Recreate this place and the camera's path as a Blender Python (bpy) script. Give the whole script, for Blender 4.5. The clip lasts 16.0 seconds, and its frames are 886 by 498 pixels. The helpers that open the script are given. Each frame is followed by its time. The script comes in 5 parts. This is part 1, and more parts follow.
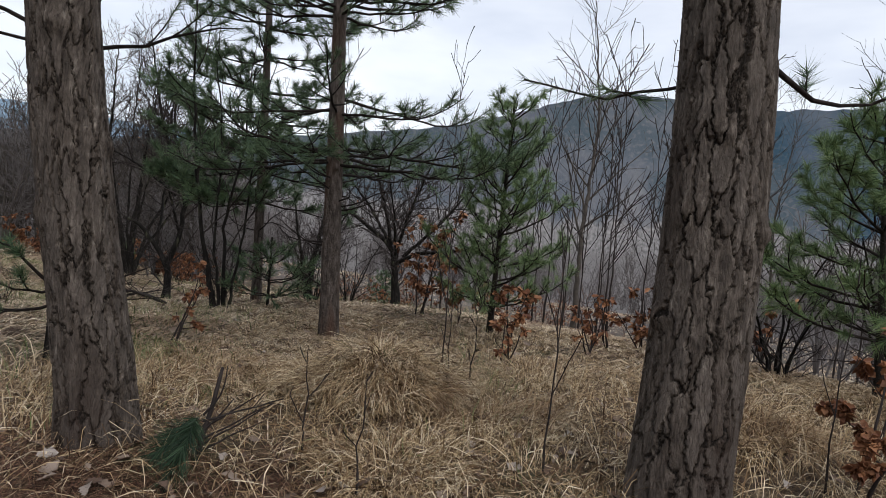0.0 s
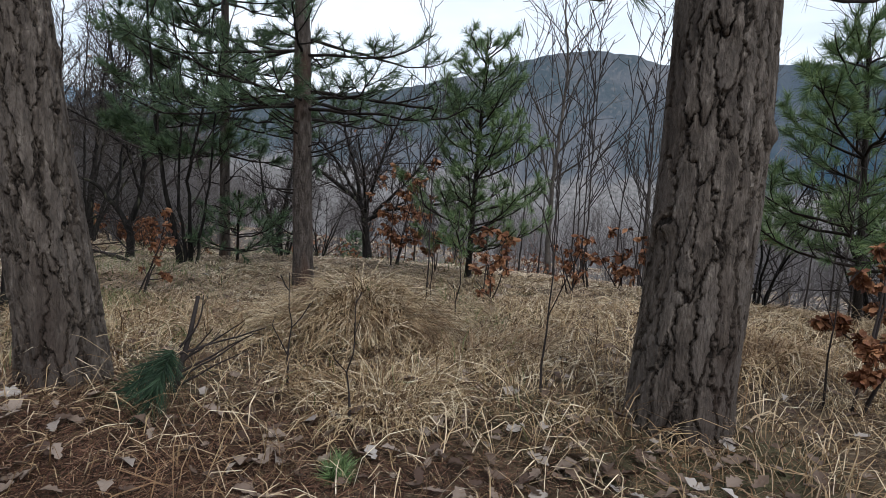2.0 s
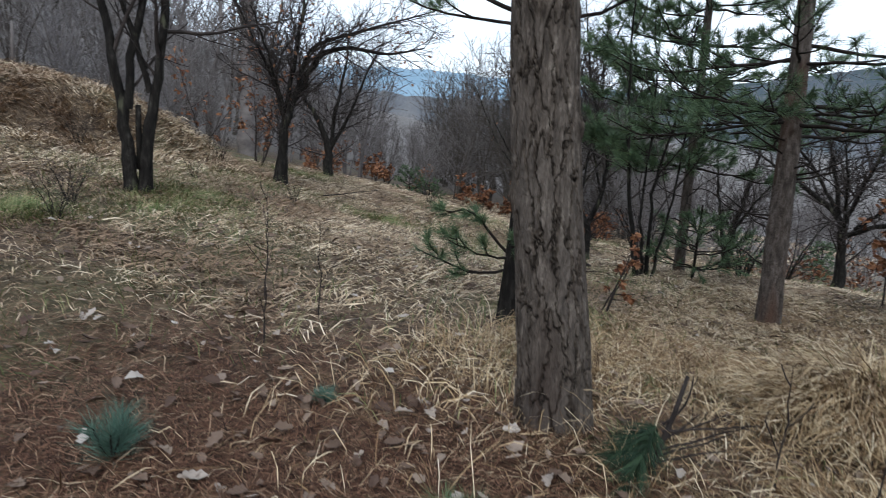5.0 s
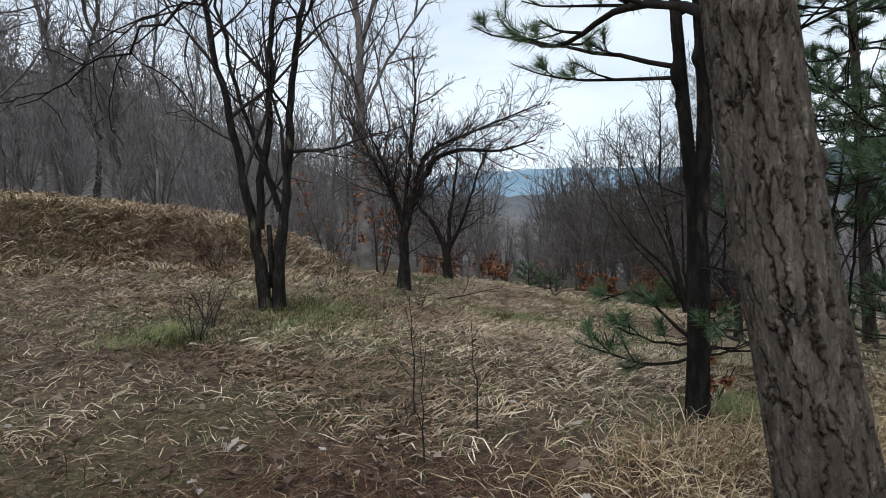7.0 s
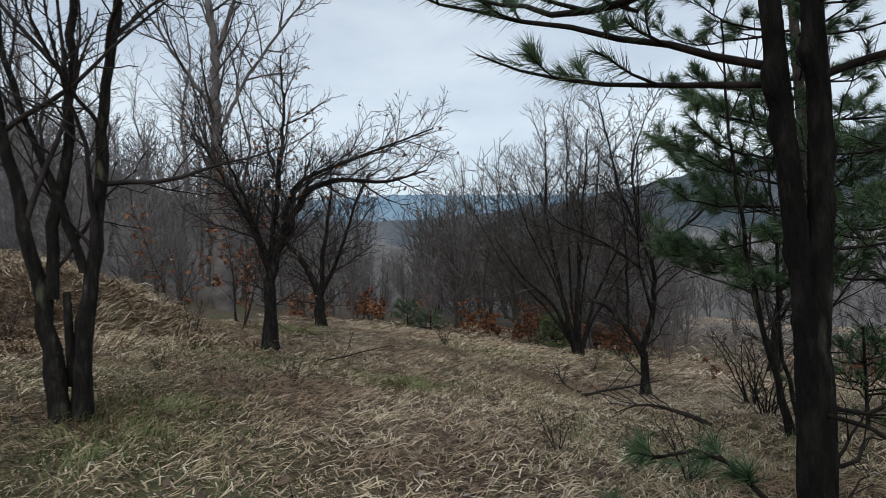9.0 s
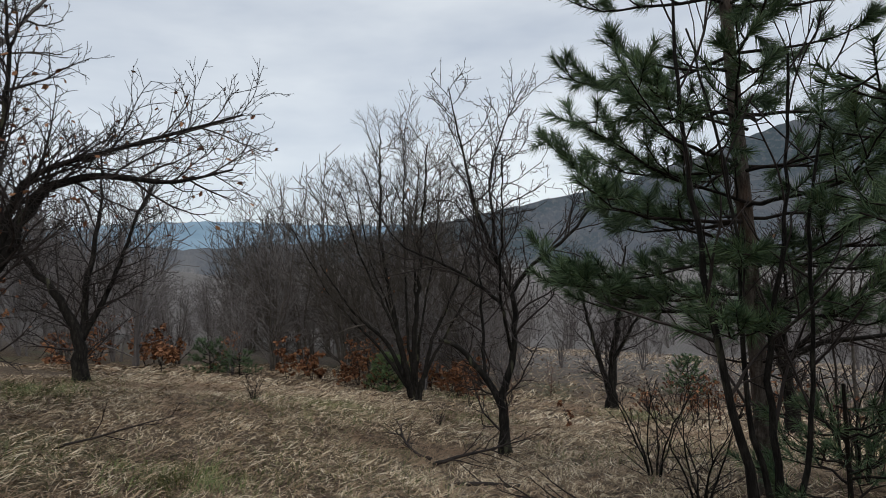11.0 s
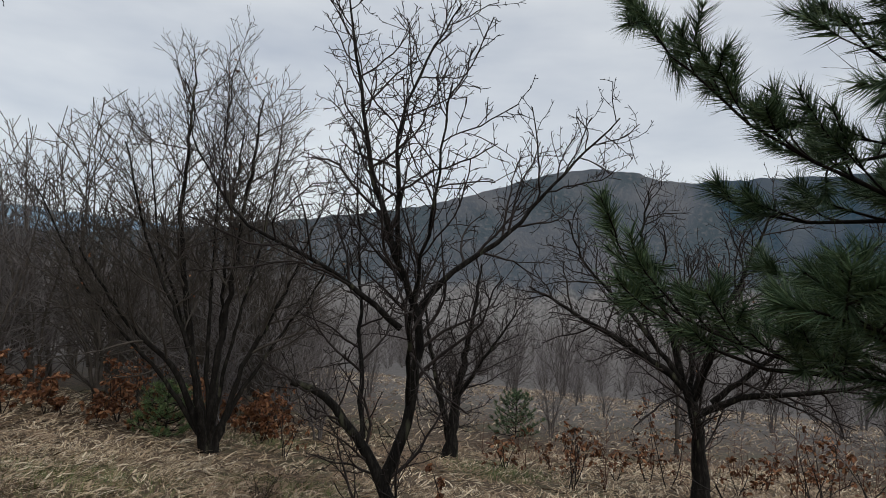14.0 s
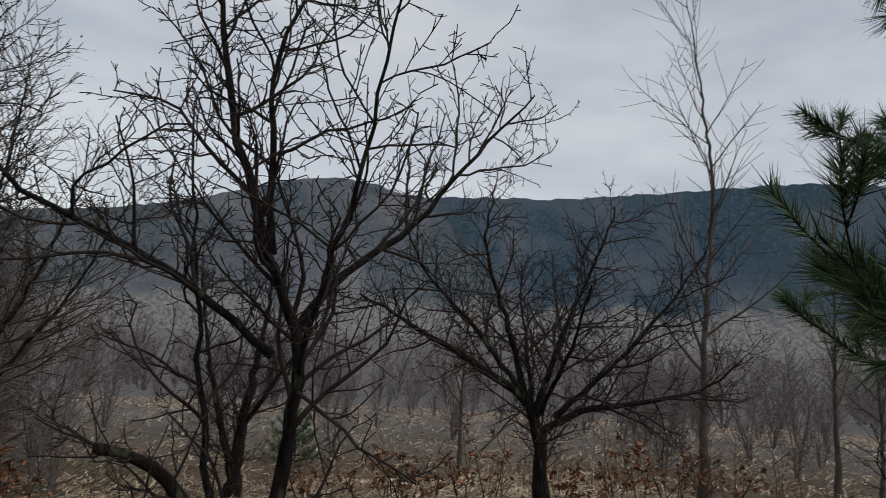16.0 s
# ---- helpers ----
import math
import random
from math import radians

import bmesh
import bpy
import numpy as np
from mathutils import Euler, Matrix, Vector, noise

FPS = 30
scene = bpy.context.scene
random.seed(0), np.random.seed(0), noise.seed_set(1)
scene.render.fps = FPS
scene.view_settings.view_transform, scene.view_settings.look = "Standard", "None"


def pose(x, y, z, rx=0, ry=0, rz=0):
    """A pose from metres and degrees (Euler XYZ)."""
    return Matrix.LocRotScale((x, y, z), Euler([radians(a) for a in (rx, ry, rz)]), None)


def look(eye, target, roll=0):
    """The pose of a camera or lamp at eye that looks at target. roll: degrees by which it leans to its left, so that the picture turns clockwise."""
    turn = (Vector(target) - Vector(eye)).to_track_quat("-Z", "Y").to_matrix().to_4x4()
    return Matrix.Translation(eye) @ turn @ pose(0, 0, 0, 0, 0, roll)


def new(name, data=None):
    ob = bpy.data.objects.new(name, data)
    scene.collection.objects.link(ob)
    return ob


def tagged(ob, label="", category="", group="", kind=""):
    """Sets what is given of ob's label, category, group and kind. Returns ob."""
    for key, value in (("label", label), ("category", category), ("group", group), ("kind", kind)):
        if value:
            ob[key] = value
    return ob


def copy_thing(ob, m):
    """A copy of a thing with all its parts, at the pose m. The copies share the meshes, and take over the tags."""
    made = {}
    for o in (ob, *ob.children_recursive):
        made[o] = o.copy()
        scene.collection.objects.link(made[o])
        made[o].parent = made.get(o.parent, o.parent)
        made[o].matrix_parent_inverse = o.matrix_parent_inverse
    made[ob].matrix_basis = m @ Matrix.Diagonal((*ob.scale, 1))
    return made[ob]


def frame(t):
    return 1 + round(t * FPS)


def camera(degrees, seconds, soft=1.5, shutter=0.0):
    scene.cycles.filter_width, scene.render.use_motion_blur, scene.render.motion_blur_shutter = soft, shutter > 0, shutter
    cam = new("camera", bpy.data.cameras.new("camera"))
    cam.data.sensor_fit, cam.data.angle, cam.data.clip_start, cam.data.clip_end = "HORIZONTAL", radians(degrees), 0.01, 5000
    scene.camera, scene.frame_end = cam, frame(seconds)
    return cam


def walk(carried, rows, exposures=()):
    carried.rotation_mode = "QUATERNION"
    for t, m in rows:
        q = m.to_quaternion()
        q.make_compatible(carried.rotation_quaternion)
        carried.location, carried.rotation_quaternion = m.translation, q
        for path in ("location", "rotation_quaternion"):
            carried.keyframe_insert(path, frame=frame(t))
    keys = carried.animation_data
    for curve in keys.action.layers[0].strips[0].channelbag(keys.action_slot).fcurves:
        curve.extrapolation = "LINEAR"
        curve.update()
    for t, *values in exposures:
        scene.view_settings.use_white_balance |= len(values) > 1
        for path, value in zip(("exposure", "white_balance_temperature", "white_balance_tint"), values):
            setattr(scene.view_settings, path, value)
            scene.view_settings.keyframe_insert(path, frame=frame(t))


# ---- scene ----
cam = camera(69.5, 16.0, soft=0.75, shutter=0.15)
PATH = [
    (0, (0.132, 0.287, 1.547), (0.029, 2.281, 1.427), 5.04),
    (0.5, (0.118, 0.306, 1.52), (0.062, 2.304, 1.448), 1.65),
    (1, (0.11, 0.374, 1.514), (0.089, 2.371, 1.418), 0.65),
    (1.5, (0.062, 0.394, 1.408), (0.031, 2.388, 1.255), 3.89),
    (2, (0.055, 0.43, 1.344), (0.06, 2.417, 1.115), 3.67),
    (2.5, (0.043, 0.432, 1.269), (0.059, 2.424, 1.095), 5.15),
    (3, (0.045, 0.438, 1.227), (0.054, 2.428, 1.026), 6.65),
    (3.5, (-0.013, 0.418, 1.233), (-0.21, 2.399, 1.043), 5.75),
    (4, (-0.08, 0.383, 1.24), (-0.595, 2.305, 1.046), 6.19),
    (4.5, (-0.168, 0.457, 1.282), (-1.083, 2.217, 1.024), 4.37),
    (5, (-0.222, 0.52, 1.621), (-1.434, 2.071, 1.267), 4.32),
    (5.2, (-0.228, 0.563, 1.816), (-1.546, 2.025, 1.461), 3.28),
    (7.3, (-0.97, 0.786, 1.493), (-2.442, 2.139, 1.508), -2.6),
    (7.5, (-1.158, 0.894, 1.582), (-2.588, 2.29, 1.66), -3.84),
    (8, (-1.512, 1.168, 1.753), (-2.95, 2.552, 1.882), -3.55),
    (8.5, (-1.874, 1.437, 1.759), (-3.246, 2.89, 1.838), -3.89),
    (9, (-2.227, 1.815, 1.842), (-3.407, 3.43, 1.853), -2.75),
    (9.5, (-2.505, 2.293, 1.788), (-3.559, 3.992, 1.843), -4.4),
    (9.7, (-2.645, 2.511, 1.751), (-3.671, 4.22, 1.908), -5.61),
    (11.8, (-4.117, 4.593, 1.854), (-4.554, 6.544, 1.914), 0.44),
    (12, (-4.24, 4.804, 1.831), (-4.615, 6.767, 1.913), 0.21),
    (12.5, (-4.598, 5.346, 1.801), (-4.766, 7.338, 1.879), 1.28),
    (13, (-4.891, 5.948, 1.734), (-4.993, 7.941, 1.861), 0.8),
    (13.5, (-5.224, 6.465, 1.756), (-5.296, 8.461, 1.851), 2.93),
    (14, (-5.594, 6.945, 1.73), (-5.621, 8.94, 1.864), 2.48),
    (14.5, (-5.876, 7.414, 1.763), (-5.682, 9.402, 1.858), 0.16),
    (15, (-6.147, 7.934, 1.734), (-5.766, 9.889, 1.922), -2.33),
    (15.5, (-6.408, 8.363, 1.743), (-5.96, 10.309, 1.852), 1.46),
    (16, (-6.622, 8.697, 1.706), (-5.871, 10.541, 1.896), 2.45),
]
EXPOSURES = [(0, 0.22, 6450, 13), (1.2, 0.21, 6300, 12), (2.3, 0.46, 6100, 10), (3.5, 0.44, 6050, 9), (4.2, 0.32, 5950, 7), (5.2, 0.6, 5950, 8), (7.3, 0.17, 6200, 7), (8.0, 0.0, 6150, 6), (9.5, -0.08, 6250, 7), (12.0, -0.16, 6600, 10), (14.5, -0.28, 6600, 10), (16.0, -0.38, 6650, 10)]
walk(cam, [(t, look(eye, target, roll)) for t, eye, target, roll in PATH], EXPOSURES)

# ---------------------------------------------------------------- sky and sun
SUN_EL, SUN_ROT = radians(46), radians(150)
world = bpy.data.worlds.new("overcast")
scene.world = world
world.use_nodes = True
wn, wl = world.node_tree.nodes, world.node_tree.links
wn.clear()
sky = wn.new("ShaderNodeTexSky")
sky.sky_type, sky.sun_disc, sky.sun_elevation, sky.sun_rotation = "NISHITA", False, SUN_EL, SUN_ROT
geo = wn.new("ShaderNodeTexCoord")
mapping = wn.new("ShaderNodeMapping")
mapping.inputs["Scale"].default_value = (1.0, 1.0, 3.2)
clouds = wn.new("ShaderNodeTexNoise")
clouds.inputs["Scale"].default_value, clouds.inputs["Detail"].default_value, clouds.inputs["Roughness"].default_value = 1.9, 5, 0.55
cramp = wn.new("ShaderNodeValToRGB")
cramp.color_ramp.elements[0].position, cramp.color_ramp.elements[0].color = 0.33, (0.60, 0.655, 0.74, 1)
cramp.color_ramp.elements[1].position, cramp.color_ramp.elements[1].color = 0.66, (0.93, 0.97, 1.0, 1)
dim = wn.new("ShaderNodeMix")
dim.data_type, dim.blend_type = "RGBA", "ADD"
dim.inputs["Factor"].default_value = 0.03
bg = wn.new("ShaderNodeBackground")
bg.inputs["Strength"].default_value = 0.84
wout = wn.new("ShaderNodeOutputWorld")
wl.new(geo.outputs["Generated"], mapping.inputs["Vector"])
wl.new(mapping.outputs["Vector"], clouds.inputs["Vector"])
wl.new(clouds.outputs["Fac"], cramp.inputs["Fac"])
wl.new(cramp.outputs["Color"], dim.inputs["A"])
wl.new(sky.outputs["Color"], dim.inputs["B"])
wl.new(dim.outputs["Result"], bg.inputs["Color"])
wl.new(bg.outputs["Background"], wout.inputs["Surface"])
sun = new("sun", bpy.data.lights.new("sun", "SUN"))
sun.data.energy, sun.data.angle, sun.data.color = 1.05, radians(25), (1.0, 0.96, 0.9)
sun.matrix_world = look((0, 0, 50), Vector((0, 0, 50)) - 50 * Vector((math.sin(SUN_ROT) * math.cos(SUN_EL), math.cos(SUN_ROT) * math.cos(SUN_EL), math.sin(SUN_EL))))


# ---------------------------------------------------------------- materials
def material(name, stops, scale=8.0, rough=0.85, detail=6, bump=0.3, bump_scale=40.0, source="noise", stretch=(1, 1, 1), second=None, fine=None, spec=0.2, distance=0.02, lie=False):
    """Noise-driven colour ramp with a second, larger variation and a relief."""
    m = bpy.data.materials.new(name)
    m.use_nodes = True
    n, l = m.node_tree.nodes, m.node_tree.links
    p = n["Principled BSDF"]
    p.inputs["Roughness"].default_value = rough
    p.inputs["Specular IOR Level"].default_value = spec
    tc = n.new("ShaderNodeTexCoord")
    mp = n.new("ShaderNodeMapping")
    mp.inputs["Scale"].default_value = stretch
    if lie:
        way = n.new("ShaderNodeAttribute")
        way.attribute_name = "lie"
        l.new(way.outputs["Vector"], mp.inputs["Vector"])
    else:
        l.new(tc.outputs["Object"], mp.inputs["Vector"])
    ramp = n.new("ShaderNodeValToRGB")
    while len(ramp.color_ramp.elements) < len(stops):
        ramp.color_ramp.elements.new(0.5)
    for e, (at, col) in zip(ramp.color_ramp.elements, stops):
        e.position, e.color = at, (*col, 1)
    if source == "island":
        g = n.new("ShaderNodeNewGeometry")
        l.new(g.outputs["Random Per Island"], ramp.inputs["Fac"])
    else:
        t = n.new("ShaderNodeTexNoise")
        t.inputs["Scale"].default_value, t.inputs["Detail"].default_value, t.inputs["Roughness"].default_value = scale, detail, 0.62
        l.new(mp.outputs["Vector"], t.inputs["Vector"])
        l.new(t.outputs["Fac"], ramp.inputs["Fac"])
    out = ramp.outputs["Color"]
    for extra in (second, fine):
        if not extra:
            continue
        col, sc, lo, hi = extra
        t2 = n.new("ShaderNodeTexNoise")
        t2.inputs["Scale"].default_value, t2.inputs["Detail"].default_value = sc, 4
        l.new(mp.outputs["Vector"], t2.inputs["Vector"])
        mr = n.new("ShaderNodeMapRange")
        mr.inputs["From Min"].default_value, mr.inputs["From Max"].default_value = lo, hi
        l.new(t2.outputs["Fac"], mr.inputs["Value"])
        mx = n.new("ShaderNodeMix")
        mx.data_type = "RGBA"
        mx.inputs["B"].default_value = (*col, 1)
        l.new(mr.outputs["Result"], mx.inputs["Factor"])
        l.new(out, mx.inputs["A"])
        out = mx.outputs["Result"]
    l.new(out, p.inputs["Base Color"])
    if bump:
        b = n.new("ShaderNodeTexNoise")
        b.inputs["Scale"].default_value, b.inputs["Detail"].default_value = bump_scale, 6
        l.new(mp.outputs["Vector"], b.inputs["Vector"])
        bp = n.new("ShaderNodeBump")
        bp.inputs["Strength"].default_value, bp.inputs["Distance"].default_value = bump, distance
        l.new(b.outputs["Fac"], bp.inputs["Height"])
        l.new(bp.outputs["Normal"], p.inputs["Normal"])
    return m


SOIL = material("soil_and_thatch", [(0.3, (0.026, 0.017, 0.012)), (0.5, (0.085, 0.058, 0.038)), (0.7, (0.2, 0.145, 0.092))], 9, bump=0.9, bump_scale=26, second=((0.085, 0.09, 0.04), 0.45, 0.52, 0.72), fine=((0.25, 0.19, 0.12), 34, 0.55, 0.75), distance=0.05)


def hazed_floor(m, col):
    """Greys the forest floor where woods begin round the clearing: haze put into colour."""
    n, l = m.node_tree.nodes, m.node_tree.links
    p = n["Principled BSDF"]
    was = p.inputs["Base Color"].links[0].from_socket
    tc, off, far, patch, tone, mx = (n.new(k) for k in ("ShaderNodeTexCoord", "ShaderNodeVectorMath", "ShaderNodeMapRange", "ShaderNodeTexNoise", "ShaderNodeMix", "ShaderNodeMix"))
    off.operation = "DISTANCE"
    off.inputs[1].default_value = (-4.5, 8.0, 0.0)
    far.inputs["From Min"].default_value, far.inputs["From Max"].default_value = 17.0, 27.0
    patch.inputs["Scale"].default_value, patch.inputs["Detail"].default_value = 0.6, 7
    tone.data_type, mx.data_type = "RGBA", "RGBA"
    tone.inputs["A"].default_value, tone.inputs["B"].default_value = (*[c * 0.55 for c in col], 1), (*[c * 1.5 for c in col], 1)
    l.new(tc.outputs["Object"], off.inputs[0])
    l.new(off.outputs["Value"], far.inputs["Value"])
    l.new(tc.outputs["Object"], patch.inputs["Vector"])
    l.new(patch.outputs["Fac"], tone.inputs["Factor"])
    l.new(far.outputs["Result"], mx.inputs["Factor"])
    l.new(was, mx.inputs["A"])
    l.new(tone.outputs["Result"], mx.inputs["B"])
    l.new(mx.outputs["Result"], p.inputs["Base Color"])


hazed_floor(SOIL, (0.135, 0.123, 0.115))
STRAW = material("dry_straw", [(0.0, (0.06, 0.031, 0.014)), (0.3, (0.2, 0.122, 0.058)), (0.55, (0.44, 0.315, 0.17)), (0.85, (0.66, 0.525, 0.34)), (1.0, (0.8, 0.69, 0.5))], source="island", rough=0.7, bump=0, second=((0.24, 0.14, 0.07), 1.3, 0.52, 0.75), fine=((0.09, 0.05, 0.026), 6.5, 0.56, 0.68), spec=0.3)
STRAW_PALE = material("bleached_straw", [(0.0, (0.07, 0.045, 0.028)), (0.35, (0.3, 0.21, 0.13)), (0.7, (0.6, 0.47, 0.31)), (1.0, (0.8, 0.7, 0.53))], source="island", rough=0.75, bump=0, second=((0.27, 0.18, 0.115), 0.55, 0.48, 0.66), fine=((0.1, 0.066, 0.044), 5.0, 0.54, 0.66), spec=0.3)
GREEN_GRASS = material("winter_grass", [(0.0, (0.07, 0.105, 0.035)), (0.5, (0.15, 0.185, 0.07)), (1.0, (0.33, 0.3, 0.15))], source="island", rough=0.7, bump=0)
NEEDLE_LITTER = material("fallen_pine_needles", [(0.0, (0.016, 0.009, 0.006)), (0.5, (0.095, 0.044, 0.027)), (0.85, (0.24, 0.13, 0.08)), (1.0, (0.45, 0.31, 0.2))], source="island", rough=0.75, bump=0)
DEAD_LEAF = material("fallen_oak_leaves", [(0.0, (0.07, 0.042, 0.03)), (0.5, (0.16, 0.11, 0.08)), (0.85, (0.27, 0.21, 0.165)), (1.0, (0.42, 0.38, 0.34))], source="island", rough=0.6, bump=0.3, bump_scale=60)
OAK_LEAF = material("russet_oak_leaves", [(0.0, (0.085, 0.033, 0.019)), (0.5, (0.21, 0.088, 0.042)), (1.0, (0.4, 0.2, 0.1))], source="island", rough=0.6, bump=0)
NEEDLE = material("pine_needles", [(0.0, (0.03, 0.06, 0.031)), (0.5, (0.075, 0.13, 0.06)), (1.0, (0.17, 0.235, 0.11))], source="island", rough=0.55, bump=0, spec=0.35)
NEEDLE_YOUNG = material("young_pine_needles", [(0.0, (0.06, 0.11, 0.045)), (0.5, (0.14, 0.22, 0.085)), (1.0, (0.26, 0.34, 0.14))], source="island", rough=0.55, bump=0, spec=0.35)
NEEDLE_BLUE = material("bluish_pine_needles", [(0.0, (0.05, 0.1, 0.075)), (1.0, (0.13, 0.21, 0.16))], source="island", rough=0.55, bump=0)
NEEDLE_DARK = material("dark_pine_needles", [(0.0, (0.012, 0.026, 0.016)), (1.0, (0.055, 0.095, 0.05))], source="island", rough=0.6, bump=0)
BARK_PINE = material("scaly_pine_bark", [(0.3, (0.03, 0.024, 0.019)), (0.46, (0.08, 0.064, 0.051)), (0.6, (0.145, 0.119, 0.097)), (0.72, (0.29, 0.25, 0.208))], 34, rough=0.92, bump=1.0, bump_scale=95, stretch=(1, 1, 0.3), second=((0.052, 0.037, 0.029), 2.4, 0.48, 0.66), fine=((0.055, 0.043, 0.036), 60, 0.54, 0.7), distance=0.016)


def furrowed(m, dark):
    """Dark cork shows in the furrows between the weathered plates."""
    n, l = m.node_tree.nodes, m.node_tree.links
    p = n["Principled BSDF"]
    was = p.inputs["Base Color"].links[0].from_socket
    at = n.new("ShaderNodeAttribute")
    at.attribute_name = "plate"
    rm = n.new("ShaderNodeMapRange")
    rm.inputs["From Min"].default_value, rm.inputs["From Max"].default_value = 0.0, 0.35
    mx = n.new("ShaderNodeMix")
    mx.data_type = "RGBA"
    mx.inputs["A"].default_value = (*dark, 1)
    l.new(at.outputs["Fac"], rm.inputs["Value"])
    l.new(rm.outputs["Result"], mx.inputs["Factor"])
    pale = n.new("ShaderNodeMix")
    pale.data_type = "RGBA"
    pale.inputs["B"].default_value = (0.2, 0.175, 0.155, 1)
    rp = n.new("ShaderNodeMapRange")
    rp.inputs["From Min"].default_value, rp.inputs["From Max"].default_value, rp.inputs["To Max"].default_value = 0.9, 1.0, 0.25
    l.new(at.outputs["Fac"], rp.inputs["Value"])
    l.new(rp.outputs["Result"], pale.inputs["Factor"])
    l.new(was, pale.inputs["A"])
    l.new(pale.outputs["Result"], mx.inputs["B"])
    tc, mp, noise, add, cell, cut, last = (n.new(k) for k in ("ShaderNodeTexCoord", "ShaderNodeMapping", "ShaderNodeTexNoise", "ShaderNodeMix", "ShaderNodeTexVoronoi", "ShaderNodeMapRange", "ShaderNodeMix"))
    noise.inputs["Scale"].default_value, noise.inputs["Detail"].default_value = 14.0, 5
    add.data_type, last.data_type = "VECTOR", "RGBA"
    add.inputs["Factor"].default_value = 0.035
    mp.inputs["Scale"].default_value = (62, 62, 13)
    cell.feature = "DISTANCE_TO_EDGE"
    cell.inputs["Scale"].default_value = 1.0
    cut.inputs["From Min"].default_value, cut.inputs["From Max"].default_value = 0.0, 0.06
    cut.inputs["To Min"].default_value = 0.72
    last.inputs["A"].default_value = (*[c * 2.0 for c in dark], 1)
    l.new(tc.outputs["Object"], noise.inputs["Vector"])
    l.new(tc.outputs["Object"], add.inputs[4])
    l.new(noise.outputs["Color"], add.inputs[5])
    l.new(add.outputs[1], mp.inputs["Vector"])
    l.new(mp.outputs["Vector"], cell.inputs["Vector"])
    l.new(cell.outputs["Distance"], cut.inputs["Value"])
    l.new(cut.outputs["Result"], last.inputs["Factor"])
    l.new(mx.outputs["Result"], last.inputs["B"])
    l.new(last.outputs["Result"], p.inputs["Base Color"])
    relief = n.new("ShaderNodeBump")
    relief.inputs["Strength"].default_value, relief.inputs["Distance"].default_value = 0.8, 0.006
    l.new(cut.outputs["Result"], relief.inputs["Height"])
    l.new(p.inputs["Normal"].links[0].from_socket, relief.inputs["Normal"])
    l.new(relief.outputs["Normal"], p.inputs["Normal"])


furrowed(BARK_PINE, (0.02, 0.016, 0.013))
BARK_MID = material("flaky_pine_bark", [(0.3, (0.035, 0.028, 0.024)), (0.46, (0.08, 0.064, 0.054)), (0.6, (0.14, 0.116, 0.1)), (0.75, (0.22, 0.19, 0.165))], 30, rough=0.92, bump=1.0, bump_scale=80, stretch=(1, 1, 0.25), second=((0.1, 0.06, 0.043), 4.0, 0.5, 0.66), distance=0.014)
BARK_YOUNG = material("young_pine_bark", [(0.3, (0.01, 0.008, 0.007)), (0.55, (0.024, 0.018, 0.015)), (0.75, (0.055, 0.043, 0.036))], 14, rough=0.9, bump=0.7, bump_scale=60, stretch=(1, 1, 0.4), distance=0.01)
BARK_DARK = material("dark_fissured_bark", [(0.3, (0.006, 0.005, 0.005)), (0.5, (0.014, 0.012, 0.01)), (0.66, (0.034, 0.03, 0.026)), (0.78, (0.1, 0.094, 0.08))], 22, rough=0.92, bump=1.0, bump_scale=55, stretch=(1, 1, 0.3), second=((0.085, 0.085, 0.055), 7, 0.62, 0.7), distance=0.016)
TWIG = material("bare_twigs", [(0.3, (0.02, 0.016, 0.015)), (0.7, (0.06, 0.048, 0.043))], 6, rough=0.85, bump=0)
TWIG_MID = material("brownish_bare_twigs", [(0.3, (0.05, 0.043, 0.036)), (0.7, (0.115, 0.1, 0.086))], 5, rough=0.85, bump=0)
TWIG_GREY = material("grey_bare_twigs", [(0.3, (0.1, 0.088, 0.084)), (0.7, (0.2, 0.176, 0.166))], 4, rough=0.85, bump=0)
TWIG_RED = material("reddish_shoots", [(0.3, (0.09, 0.045, 0.035)), (0.7, (0.19, 0.11, 0.08))], 6, rough=0.8, bump=0)
# far twigs are coloured paler in place of haze over the valley
TWIG_HAZED = material("pale_grey_twigs", [(0.3, (0.15, 0.136, 0.134)), (0.7, (0.26, 0.24, 0.236))], 1.5, rough=0.9, bump=0)
TWIG_BROWN = material("brown_grey_twigs", [(0.3, (0.105, 0.092, 0.088)), (0.7, (0.2, 0.178, 0.17))], 1.5, rough=0.9, bump=0)
CUT_WOOD = material("weathered_cut_wood", [(0.3, (0.22, 0.2, 0.17)), (0.7, (0.42, 0.39, 0.34))], 12, rough=0.85, bump=0.5)
# bluish haze of distance is mixed into the hill's forest colours
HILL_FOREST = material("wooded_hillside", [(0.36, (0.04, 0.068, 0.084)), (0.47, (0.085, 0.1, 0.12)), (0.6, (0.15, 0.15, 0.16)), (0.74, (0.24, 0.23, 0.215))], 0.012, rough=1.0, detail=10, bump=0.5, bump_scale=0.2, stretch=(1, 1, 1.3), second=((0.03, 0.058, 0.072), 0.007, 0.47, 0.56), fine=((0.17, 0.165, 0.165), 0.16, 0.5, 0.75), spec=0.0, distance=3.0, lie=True)


